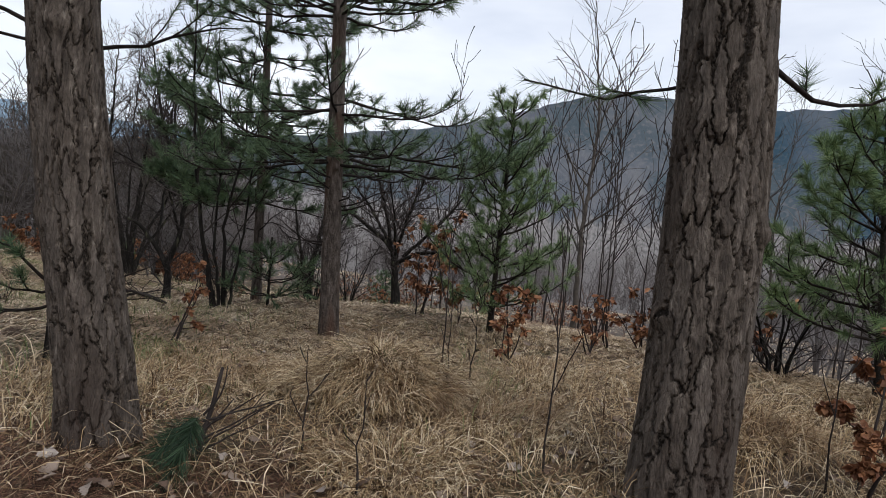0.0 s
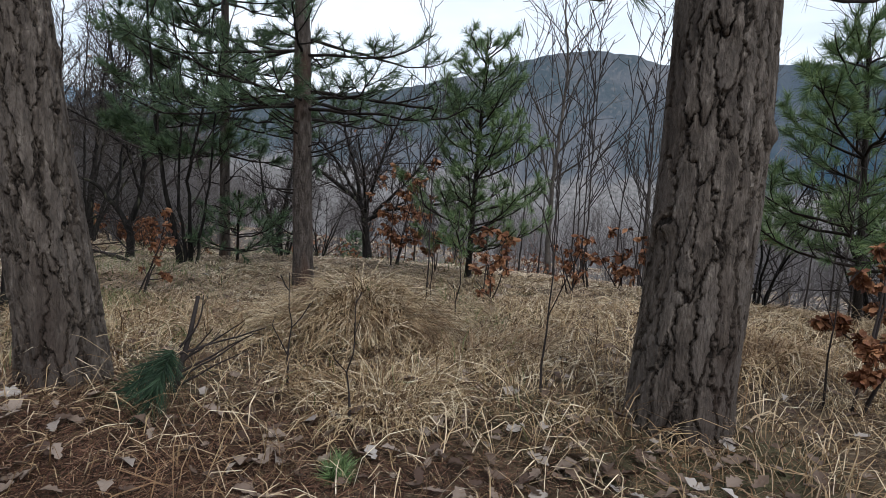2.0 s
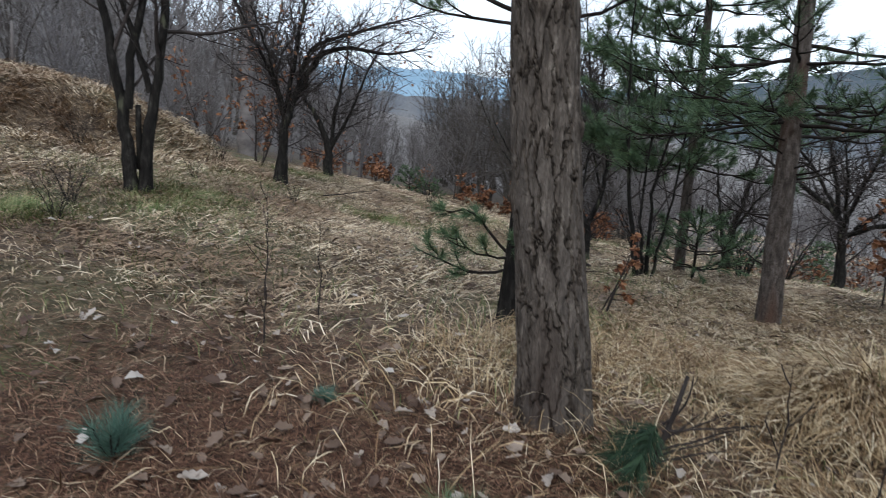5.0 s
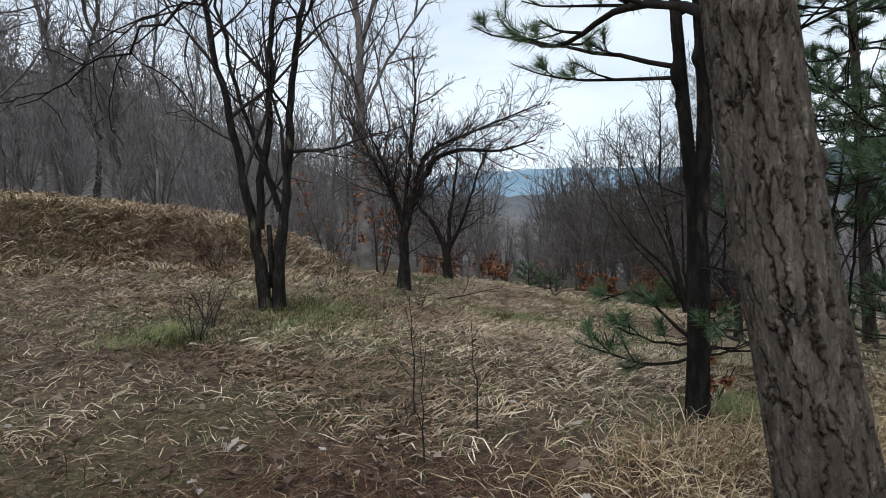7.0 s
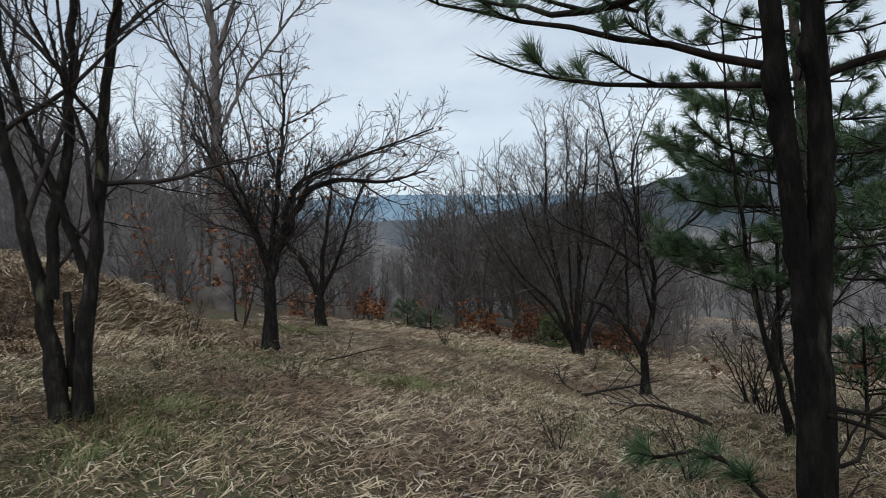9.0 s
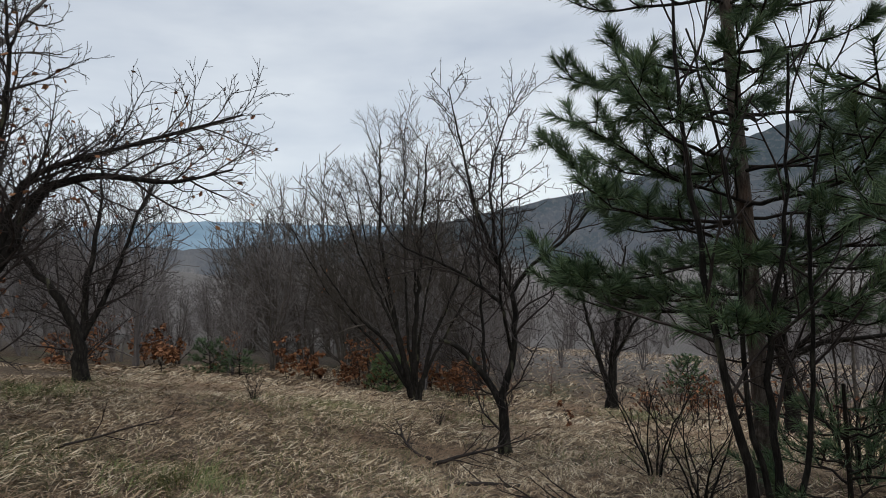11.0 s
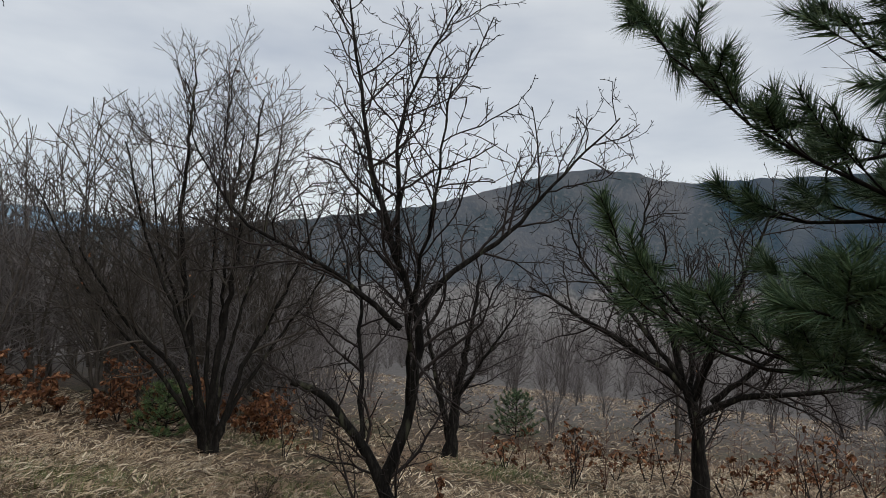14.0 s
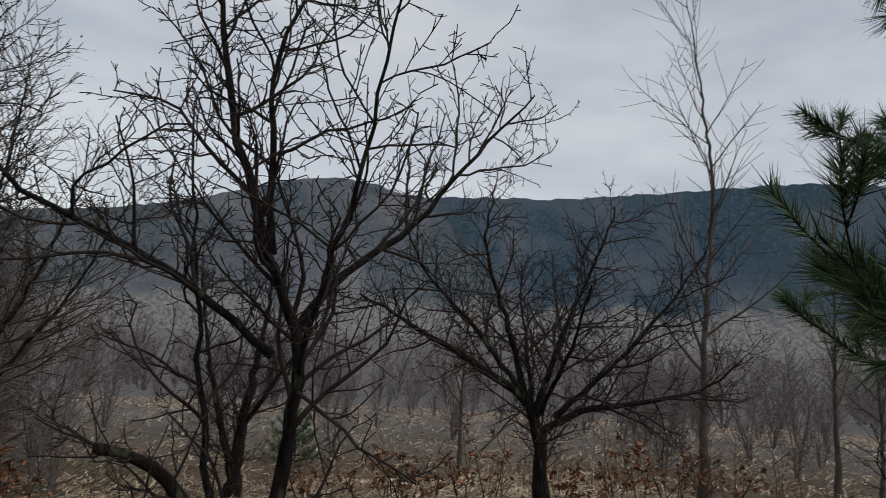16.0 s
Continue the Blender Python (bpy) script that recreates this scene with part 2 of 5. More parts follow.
def lower_woods(m, col):
    """Leafless woods cover the foot of the hill, conifers and scrub the upper part."""
    n, l = m.node_tree.nodes, m.node_tree.links
    p = n["Principled BSDF"]
    was = p.inputs["Base Color"].links[0].from_socket
    at = n.new("ShaderNodeAttribute")
    at.attribute_name = "lie"
    sp = n.new("ShaderNodeSeparateXYZ")
    t = n.new("ShaderNodeTexNoise")
    t.inputs["Scale"].default_value, t.inputs["Detail"].default_value = 0.02, 6
    ad = n.new("ShaderNodeMath")
    ad.operation = "MULTIPLY_ADD"
    ad.inputs[1].default_value = 90.0
    rm = n.new("ShaderNodeMapRange")
    rm.inputs["From Min"].default_value, rm.inputs["From Max"].default_value = 66.0, 48.0
    rm.inputs["To Max"].default_value = 0.9
    grain = n.new("ShaderNodeTexNoise")
    grain.inputs["Scale"].default_value, grain.inputs["Detail"].default_value = 0.22, 8
    tone = n.new("ShaderNodeMix")
    tone.data_type = "RGBA"
    tone.inputs["A"].default_value, tone.inputs["B"].default_value = (*[c * 0.62 for c in col], 1), (*[c * 1.35 for c in col], 1)
    mx = n.new("ShaderNodeMix")
    mx.data_type = "RGBA"
    l.new(at.outputs["Vector"], sp.inputs["Vector"])
    l.new(at.outputs["Vector"], t.inputs["Vector"])
    l.new(at.outputs["Vector"], grain.inputs["Vector"])
    crisp = n.new("ShaderNodeMapRange")
    crisp.inputs["From Min"].default_value, crisp.inputs["From Max"].default_value = 0.36, 0.66
    l.new(grain.outputs["Fac"], crisp.inputs["Value"])
    l.new(crisp.outputs["Result"], tone.inputs["Factor"])
    l.new(t.outputs["Fac"], ad.inputs[0])
    l.new(sp.outputs["Z"], ad.inputs[2])
    l.new(ad.outputs["Value"], rm.inputs["Value"])
    l.new(rm.outputs["Result"], mx.inputs["Factor"])
    # nearer spur: bare woods; flank beyond it: dark conifers; haze blue painted into both
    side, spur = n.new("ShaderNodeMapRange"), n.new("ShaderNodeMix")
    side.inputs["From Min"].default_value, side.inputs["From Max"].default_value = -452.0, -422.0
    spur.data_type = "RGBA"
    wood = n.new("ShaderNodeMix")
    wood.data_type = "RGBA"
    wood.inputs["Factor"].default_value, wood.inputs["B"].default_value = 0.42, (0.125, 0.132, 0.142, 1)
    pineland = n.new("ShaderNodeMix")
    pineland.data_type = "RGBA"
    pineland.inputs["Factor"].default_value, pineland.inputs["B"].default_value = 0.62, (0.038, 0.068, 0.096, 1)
    rough_edge = n.new("ShaderNodeMath")
    rough_edge.operation = "MULTIPLY_ADD"
    rough_edge.inputs[1].default_value = 120.0
    l.new(t.outputs["Fac"], rough_edge.inputs[0])
    slant = n.new("ShaderNodeMath")
    slant.operation = "SUBTRACT"
    l.new(sp.outputs["X"], slant.inputs[0])
    l.new(sp.outputs["Z"], slant.inputs[1])
    l.new(slant.outputs["Value"], rough_edge.inputs[2])
    l.new(rough_edge.outputs["Value"], side.inputs["Value"])
    l.new(side.outputs["Result"], spur.inputs["Factor"])
    l.new(was, wood.inputs["A"])
    l.new(was, pineland.inputs["A"])
    l.new(pineland.outputs["Result"], spur.inputs["A"])
    l.new(wood.outputs["Result"], spur.inputs["B"])
    l.new(spur.outputs["Result"], mx.inputs["A"])
    l.new(tone.outputs["Result"], mx.inputs["B"])
    l.new(mx.outputs["Result"], p.inputs["Base Color"])


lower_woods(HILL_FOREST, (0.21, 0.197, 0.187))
# pale blue haze of distance is painted into the ridge's colour
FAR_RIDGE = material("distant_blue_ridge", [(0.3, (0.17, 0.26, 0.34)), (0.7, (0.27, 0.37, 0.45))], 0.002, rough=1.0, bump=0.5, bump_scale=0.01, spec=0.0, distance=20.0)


# ---------------------------------------------------------------- terrain
SPOTS = np.array([
    (0.1, 0.3, 0.02), (0.1, 2.0, 0.27), (-1.42, 2.8, 0.45), (1.02, 2.75, 0.45), (-0.4, 4.6, 0.3), (-1.4, 7.2, 0.05),
    (0.35, 7.4, 0.2), (-2.85, 9.2, 0.05), (-1.8, 16.5, -1.2), (-6.4, 12.95, -0.8), (-9.4, 17.4, -1.05), (-5.45, 21.6, -2.0),
    (-12.9, 11.6, 0.33), (-10.3, 8.2, 0.45), (-7.22, 3.96, 0.74), (-2.56, 4.25, 0.33), (3.1, 5.0, 0.4), (-0.9, 0.7, 0.12),
    (-1.5, 1.1, 0.3), (-2.3, 1.8, 0.4), (-4.1, 4.6, 0.37), (-4.9, 6.0, 0.26), (-5.9, 7.4, 0.1), (-6.6, 8.7, -0.08), (-4.8, 9.0, -0.12), (-5.7, 11.0, -0.58), (-3.9, 11.5, -0.4), (-8.5, 12.5, -0.35),
    (0, -8, -0.3), (8, 2, -0.2), (6, 10, -0.6), (-8, -4, 0.9), (-14, 5, 1.3), (-18, 13, 0.45), (-20, 4, 2.0), (4, 20, -2.1),
])
FARZ = lambda x, y: np.maximum(-13.0, 0.2 - 0.105 * (y - 8) - 0.055 * (x + 5))


def smooth(a, b, v):
    s = np.clip((v - a) / (b - a), 0, 1)
    return s * s * (3 - 2 * s)


def wave(x, y, f, seed=0.0):
    """Cheap rolling relief from summed sines, between about -1 and 1."""
    return (np.sin(x * f + 1.3 * np.sin(y * f * 0.7 + seed)) + np.sin(y * f * 1.13 + 1.7 * np.sin(x * f * 0.6 - seed) + seed) + np.sin((x + y) * f * 0.73 + 2 * seed)) / 3


def bend_basis(r):
    r = np.maximum(r, 1e-6)
    return r * r * np.log(r)


def bent_plate():
    """Weights of a thin plate bent through the spot heights, slightly relaxed."""
    n = len(SPOTS)
    K = bend_basis(np.hypot(SPOTS[:, None, 0] - SPOTS[None, :, 0], SPOTS[:, None, 1] - SPOTS[None, :, 1]))
    K = np.where(np.eye(n) > 0, 0.25, K)
    P = np.c_[np.ones(n), SPOTS[:, :2]]
    A = np.block([[K, P], [P.T, np.zeros((3, 3))]])
    return np.linalg.solve(A, np.r_[SPOTS[:, 2], np.zeros(3)])


PLATE_W = bent_plate()


def height(x, y):
    x, y = np.asarray(x, float), np.asarray(y, float)
    near = PLATE_W[-3] + PLATE_W[-2] * x + PLATE_W[-1] * y
    for (px, py, _), w in zip(SPOTS, PLATE_W):
        near = near + w * bend_basis(np.hypot(x - px, y - py))
    away = np.hypot(x + 4, y - 8)
    far = FARZ(x, y)
    left = smooth(-14, -60, x)
    far = far + left * (0.11 * (-x - 14)).clip(0, 14)
    # wooded slope rising beyond the bank
    turn, out = np.degrees(np.arctan2(-(x + 3), y - 4)), np.hypot(x + 3, y - 4)
    far = far + 0.118 * smooth(48, 78, turn) * smooth(22, 60, out) * np.minimum(out, 95)
    k = smooth(13, 30, away)
    z = near * (1 - k) + far * k
    # bank of tall matted grass
    u, v = (x + 11.7) + 0.12 * (y - 4), y - 2.5
    z = z + 0.86 * smooth(0.8, -0.8, u) * smooth(6.8, 3.6, np.abs(v)) + 0.1 * np.exp(-(u / 1.4) ** 2) * smooth(6, 2, np.abs(v)) * wave(x, y, 2.3)
    # mound by the pines
    z = z + 0.3 * np.exp(-(((x + 0.38) / 0.37) ** 2 + ((y - 4.0) / 0.35) ** 2))
    fade = np.exp(-away / 40)
    z = z + fade * (0.05 * wave(x, y, 1.1, 0.4) + 0.022 * wave(x, y, 4.1, 1.9) + 0.012 * wave(x, y, 11, 0.7))
    return z


def hz(x, y):
    return float(height(x, y))


class Bag:
    """Collects vertices and faces of one mesh."""

    def __init__(self):
        self.v, self.q, self.t, self.n, self.plate, self.lie = [], [], [], 0, None, None

    def add(self, verts, quads=None, tris=None):
        if quads is not None and len(quads):
            self.q.append(np.asarray(quads) + self.n)
        if tris is not None and len(tris):
            self.t.append(np.asarray(tris) + self.n)
        self.v.append(np.asarray(verts, float))
        self.n += len(verts)

    def tube(self, pts, rad, sides=5, cap=False):
        P, R = np.asarray(pts, float), np.asarray(rad, float)
        T = np.gradient(P, axis=0)
        T /= np.linalg.norm(T, axis=1)[:, None] + 1e-9
        mean = np.abs(T.mean(0))
        ref = np.eye(3)[int(np.argmin(mean))]
        N = np.cross(T, ref)
        N /= np.linalg.norm(N, axis=1)[:, None] + 1e-9
        B = np.cross(T, N)
        a = np.arange(sides) * 2 * math.pi / sides
        ring = P[:, None] + R[:, None, None] * (np.cos(a)[None, :, None] * N[:, None] + np.sin(a)[None, :, None] * B[:, None])
        m = len(P)
        i, j = np.meshgrid(np.arange(m - 1), np.arange(sides), indexing="ij")
        i, j = i.ravel(), j.ravel()
        k = (j + 1) % sides
        quads = np.stack([i * sides + j, i * sides + k, (i + 1) * sides + k, (i + 1) * sides + j], 1)
        tris = None
        verts = ring.reshape(-1, 3)
        if cap:
            verts = np.vstack([verts, P[-1], P[0]])
            e = np.arange(sides)
            tris = np.vstack([np.stack([(m - 1) * sides + e, (m - 1) * sides + (e + 1) % sides, np.full(sides, m * sides)], 1), np.stack([(e + 1) % sides, e, np.full(sides, m * sides + 1)], 1)])
        self.add(verts, quads, tris)

    def mesh(self, name, mat, smooth_faces=True):
        me = bpy.data.meshes.new(name)
        v = np.concatenate(self.v).astype(np.float32)
        q = np.concatenate(self.q) if self.q else np.zeros((0, 4), int)
        t = np.concatenate(self.t) if self.t else np.zeros((0, 3), int)
        loops = np.concatenate([q.ravel(), t.ravel()]).astype(np.int32)
        starts = np.concatenate([np.arange(len(q)) * 4, len(q) * 4 + np.arange(len(t)) * 3]).astype(np.int32)
        me.vertices.add(len(v))
        me.vertices.foreach_set("co", v.ravel())
        me.loops.add(len(loops))
        me.loops.foreach_set("vertex_index", loops)
        me.polygons.add(len(starts))
        me.polygons.foreach_set("loop_start", starts)
        if smooth_faces:
            me.polygons.foreach_set("use_smooth", np.ones(len(starts), bool))
        me.update(calc_edges=True)
        if self.lie is not None:
            me.attributes.new("lie", "FLOAT_VECTOR", "POINT").data.foreach_set("vector", self.lie.astype(np.float32).ravel())
        if self.plate is not None:
            me.attributes.new("plate", "FLOAT", "POINT").data.foreach_set("value", self.plate.astype(np.float32))
        me.materials.append(mat)
        return me


def part(name, bag, mat, parent=None, label="", smooth_faces=True):
    ob = new(name, bag.mesh(name, mat, smooth_faces))
    ob.parent = parent
    return tagged(ob, label)


def thing(name, at, label, category, group="", kind=""):
    ob = new(name)
    ob.empty_display_size = 0.2
    ob.matrix_world = pose(*at)
    return tagged(ob, label, category, group, kind)


# one sheet of ground to the horizon
def build_ground():
    n = 270
    u = np.linspace(-1, 1, n)
    spread = 15 * u + 40 * u ** 5 + 3400 * np.sign(u) * np.abs(u) ** 15
    X, Y = np.meshgrid(-4.5 + spread, 8 + spread, indexing="ij")
    Z = height(X, Y)
    i, j = np.meshgrid(np.arange(n - 1), np.arange(n - 1), indexing="ij")
    a = (i * n + j).ravel()
    b = Bag()
    b.add(np.stack([X.ravel(), Y.ravel(), Z.ravel()], 1), np.stack([a, a + n, a + n + 1, a + 1], 1))
    tagged(part("ground", b, SOIL), "thatched brown soil of a sloping abandoned orchard", "ground", kind="structure")


build_ground()

RIDGE = np.array([(-140, 6.0), (-100, 7.5), (-80, 9.0), (-57, 10.5), (-51, 11.1), (-40, 10.6), (-31, 10.1), (-24, 10.2), (-19, 9.8), (-16.8, 10.5), (-14.2, 11.3), (-9, 11.0), (-6, 10.1), (-1, 8.6), (4.5, 7.2), (11.5, 6.2), (19, 4.9), (28, 3.6), (40, 3.0), (60, 4), (90, 5)])


def build_hill(name, label, mat, near, far, table, lift, rows=46, cols=420, rough=1.0, lo=-130.0, hi=90.0):
    az = np.linspace(lo, hi, cols)
    el = np.interp(az, table[:, 0], table[:, 1])
    el = np.convolve(np.pad(el, 4, "edge"), np.ones(9) / 9, "valid") + 0.06 * np.sin(az * 1.9) + 0.04 * np.sin(az * 4.7 + 1)
    f = np.linspace(0, 1.25, rows)
    A, Fr = np.meshgrid(np.radians(az), f, indexing="ij")
    R = near + (far - near) * Fr
    top = far * np.tan(np.radians(el))[:, None] + 1.5
    prof = np.where(Fr <= 1, Fr ** 1.25, 1 - (Fr - 1) * 1.5)
    Z = lift + (top - lift) * prof
    X, Y = -3 - R * np.sin(A), 4 + R * np.cos(A)
    Z = Z + rough * (far / 90) * wave(X, Y, 26 / far, 0.8) * np.sin(np.clip(Fr, 0, 1) * math.pi) + rough * far / 420 * wave(X, Y, 150 / far, 2.1) * np.clip(Fr * 3, 0, 1) * 0.4
    Z = Z + np.random.default_rng(4).uniform(-1, 1, Z.shape) * far / 2200 * rough * np.clip((Fr - 0.85) * 8, 0, 1)
    b = Bag()
    i, j = np.meshgrid(np.arange(cols - 1), np.arange(rows - 1), indexing="ij")
    a = (i * rows + j).ravel()
    b.add(np.stack([X.ravel(), Y.ravel(), Z.ravel()], 1), np.stack([a, a + 1, a + rows + 1, a + rows], 1))
    b.lie = np.stack([A.ravel() * far, 0 * A.ravel(), np.arctan2(Z, R).ravel() * far], 1)
    tagged(part(name, b, mat), label, "hill", kind="structure")


build_hill("backdrop_hill", "wooded hillside beyond the valley with grey-blue haze in its colour", HILL_FOREST, 330, 950, RIDGE, -13)
build_hill("backdrop_ridge", "distant mountain ridge with blue haze in its colour", FAR_RIDGE, 1500, 2600, np.array([(-20, 3.0), (10, 4.2), (22, 4.7), (30, 5.0), (39, 5.6), (46, 5.4), (56, 4.6), (80, 4.5)]), -10, rows=14, cols=160, rough=0.5, lo=-10.0, hi=80.0)


# ---------------------------------------------------------------- growing wood
def bezier(points, n):
    """A smooth run of n points through the given ones."""
    P = np.asarray(points, float)
    s = np.r_[0, np.cumsum(np.linalg.norm(np.diff(P, axis=0), axis=1))]
    t = np.linspace(0, s[-1], n)
    out = np.stack([np.interp(t, s, P[:, c]) for c in range(3)], 1)
    for _ in range(2):
        out[1:-1] = 0.25 * out[:-2] + 0.5 * out[1:-1] + 0.25 * out[2:]
    return out


def wander(rng, start, way, length, segs, bend, up):
    d = np.array(way, float)
    d /= np.linalg.norm(d) + 1e-9
    pts = [np.array(start, float)]
    step = length / segs
    for _ in range(segs):
        d = d + rng.normal(0, bend, 3) + np.array([0, 0, up])
        d /= np.linalg.norm(d) + 1e-9
        pts.append(pts[-1] + d * step)
    return np.array(pts)


def sprout(bag, rng, path, rad, levels, tips=None, depth=0):
    """Grows side branches on a path, level after level. A level: (per metre, length, angle, bend, up, sides, segs, first, least radius)."""
    if depth >= len(levels):
        return
    per, length, angle, bend, up, sides, segs, first, least = levels[depth]
    seg = np.linalg.norm(np.diff(path, axis=0), axis=1)
    s = np.r_[0, np.cumsum(seg)]
    total = s[-1]
    count = int(per * total * (1 - first) + rng.random())
    spin = rng.random() * 6.28
    for c in range(count):
        f = first + (1 - first) * (c + rng.random()) / max(count, 1)
        k = min(np.searchsorted(s, f * total, "right") - 1, len(path) - 2)
        k = max(k, 0)
        w = (f * total - s[k]) / (seg[k] + 1e-9)
        at = path[k] + (path[k + 1] - path[k]) * w
        r = rad[k] + (rad[k + 1] - rad[k]) * w
        t = (path[k + 1] - path[k]) / (seg[k] + 1e-9)
        side = np.cross(t, np.eye(3)[int(np.argmin(np.abs(t)))])
        side /= np.linalg.norm(side) + 1e-9
        spin += 2.4 + rng.normal(0, 0.5)
        side = side * math.cos(spin) + np.cross(t, side) * math.sin(spin)
        a = radians(angle + rng.normal(0, 12))
        l = length * (1.15 - 0.6 * f) * rng.uniform(0.5, 1.25)
        p = wander(rng, at, t * math.cos(a) + side * math.sin(a), l, segs, bend, up)
        r0 = max(least * 1.2, min(r * 0.6, 0.012 * l + least))
        rr = np.linspace(r0, least, len(p))
        bag.tube(p, rr, sides)
        if tips is not None and depth == len(levels) - 1:
            tips.append(p)
        sprout(bag, rng, p, rr, levels, tips, depth + 1)


def stem_radius(n, r0, r1, flare=0.0):
    f = np.linspace(0, 1, n)
    return r0 + (r1 - r0) * f ** 0.8 + flare * np.exp(-f * 14)


def bare_tree(name, at, stems, levels, label, category, seed, bark=None, twig=None, leaves=0, group="", butt=0.15, split=True):
    """A leafless tree: its main stems as trunks, the rest as one crown. A stem: (radius below, radius above, points)."""
    rng = np.random.default_rng(seed)
    ob = thing(name, at, label, category, group)
    crown, tips = Bag(), []
    trunk = Bag()
    for r0, r1, pts in stems:
        n = max(8, int(5 * sum(np.linalg.norm(np.subtract(a, b)) for a, b in zip(pts, pts[1:]))) + 4)
        p = bezier(pts, n)
        p[1:] += rng.normal(0, 0.008 + r0 * 0.07, (n - 1, 3)) * np.array([1, 1, 0.3])
        if pts[0][2] < 0.12:
            p[0, 2] = -butt
        rr = stem_radius(n, r0, r1, r0 * 0.45 if pts[0][2] < 0.12 else 0)
        rr = rr * (1 + rng.normal(0, 0.05, n))
        if split:
            trunk = Bag()
        trunk.tube(p, rr, 9 if r0 > 0.03 else 6)
        if split:
            part("trunk" if pts[0][2] < 0.12 else "limb", trunk, bark or BARK_DARK, ob)
        sprout(crown, rng, p, rr, levels, tips)
    if not split:
        part("trunk", trunk, bark or BARK_DARK, ob)
    part("crown", crown, twig or TWIG, ob)
    if leaves:
        fol = Bag()
        picks = rng.choice(len(tips), min(leaves, len(tips) * 3))
        leaf_cloud(fol, rng, np.array([tips[i][rng.integers(1, len(tips[i]))] for i in picks]), 0.07)
        part("foliage", fol, OAK_LEAF, ob, "withered russet leaves still hanging", False)
    return ob


LOBES = np.array([(0, 0), (0.16, 0.1), (0.12, 0.24), (0.28, 0.36), (0.2, 0.5), (0.3, 0.66), (0.17, 0.8), (0, 1.0)])


def leaf_cloud(bag, rng, centres, size, flat=False):
    """Lobed leaves, folded along the midrib, at the given places."""
    n = len(centres)
    if not n:
        return
    half = LOBES
    outline = np.vstack([np.c_[half, np.abs(half[:, 0]) * 0.5], np.c_[-half[1:-1, 0][::-1], half[1:-1, 1][::-1], half[1:-1, 0][::-1] * 0.5]])
    fine = size < 0.07
    if fine:
        rib = np.c_[0 * half[:, 0], half[:, 1], 0 * half[:, 0]]
        outline = np.vstack([np.c_[half, half[:, 0] * 0.5], rib, np.c_[-half[:, 0], half[:, 1], half[:, 0] * 0.5]])
    m = len(outline)
    yaw, pitch, roll = rng.uniform(0, 6.28, n), rng.normal(0, 0.25, n) if flat else rng.uniform(-1.4, 0.6, n), rng.normal(0, 0.3, n) if flat else rng.uniform(-1.5, 1.5, n)
    sz = size * rng.uniform(0.6, 1.35, n)
    o = outline[None] * sz[:, None, None]
    o[:, :, 2] += (outline[None, :, 1] - 0.5) ** 2 * sz[:, None] * rng.normal(0.2, 0.5, n)[:, None]
    x, y, z = o[..., 0], o[..., 1], o[..., 2]
    cr, sr = np.cos(roll)[:, None], np.sin(roll)[:, None]
    x, z = x * cr + z * sr, -x * sr + z * cr
    cp, sp = np.cos(pitch)[:, None], np.sin(pitch)[:, None]
    y, z = y * cp - z * sp, y * sp + z * cp
    cy, sy = np.cos(yaw)[:, None], np.sin(yaw)[:, None]
    x, y = x * cy - y * sy, x * sy + y * cy
    v = np.stack([x, y, z], -1) + np.asarray(centres)[:, None]
    right = [(i, i + 1, 7) for i in range(0, 6)]
    left = [(i, i + 1, 0) for i in range(7, m - 1)]
    if fine:
        i = np.arange(7)
        quads = np.vstack([np.stack([i, i + 1, i + 9, i + 8], 1), np.stack([i + 8, i + 9, i + 17, i + 16], 1)])
        bag.add(v.reshape(-1, 3), (quads[None] + (np.arange(n) * m)[:, None, None]).reshape(-1, 4))
        return
    tri = np.array(right + left)
    bag.add(v.reshape(-1, 3), tris=(tri[None] + (np.arange(n) * m)[:, None, None]).reshape(-1, 3))


def needle_tufts(bag, rng, shoots, per, length, width=0.0028, spread=1.0, span=0.6):
    """Needles round the ends of pine shoots."""
    if not shoots:
        return
    ends = np.array([s[-1] for s in shoots])
    starts = np.array([s[max(0, int(len(s) * (1 - span)) - 1)] for s in shoots])
    k = len(shoots) * per
    idx = np.repeat(np.arange(len(shoots)), per)
    f = rng.random(k) ** 0.8
    base = starts[idx] + (ends - starts)[idx] * f[:, None]
    axis = (ends - starts)[idx]
    axis /= np.linalg.norm(axis, axis=1)[:, None] + 1e-9
    rnd = rng.normal(0, 1, (k, 3))
    rnd -= (rnd * axis).sum(1)[:, None] * axis
    rnd /= np.linalg.norm(rnd, axis=1)[:, None] + 1e-9
    way = axis * (0.55 + 0.5 * f)[:, None] + rnd * spread * rng.uniform(0.45, 0.95, k)[:, None]
    way /= np.linalg.norm(way, axis=1)[:, None]
    ln = length * rng.uniform(0.7, 1.15, k)
    tip = base + way * ln[:, None] + np.array([0, 0, -0.1]) * (ln ** 1.0)[:, None]
    side = np.cross(way, rng.normal(0, 1, (k, 3)))
    side /= np.linalg.norm(side, axis=1)[:, None] + 1e-9
    side *= width
    v = np.stack([base - side, base + side, tip], 1)
    bag.add(v.reshape(-1, 3), tris=np.arange(3 * k).reshape(-1, 3))


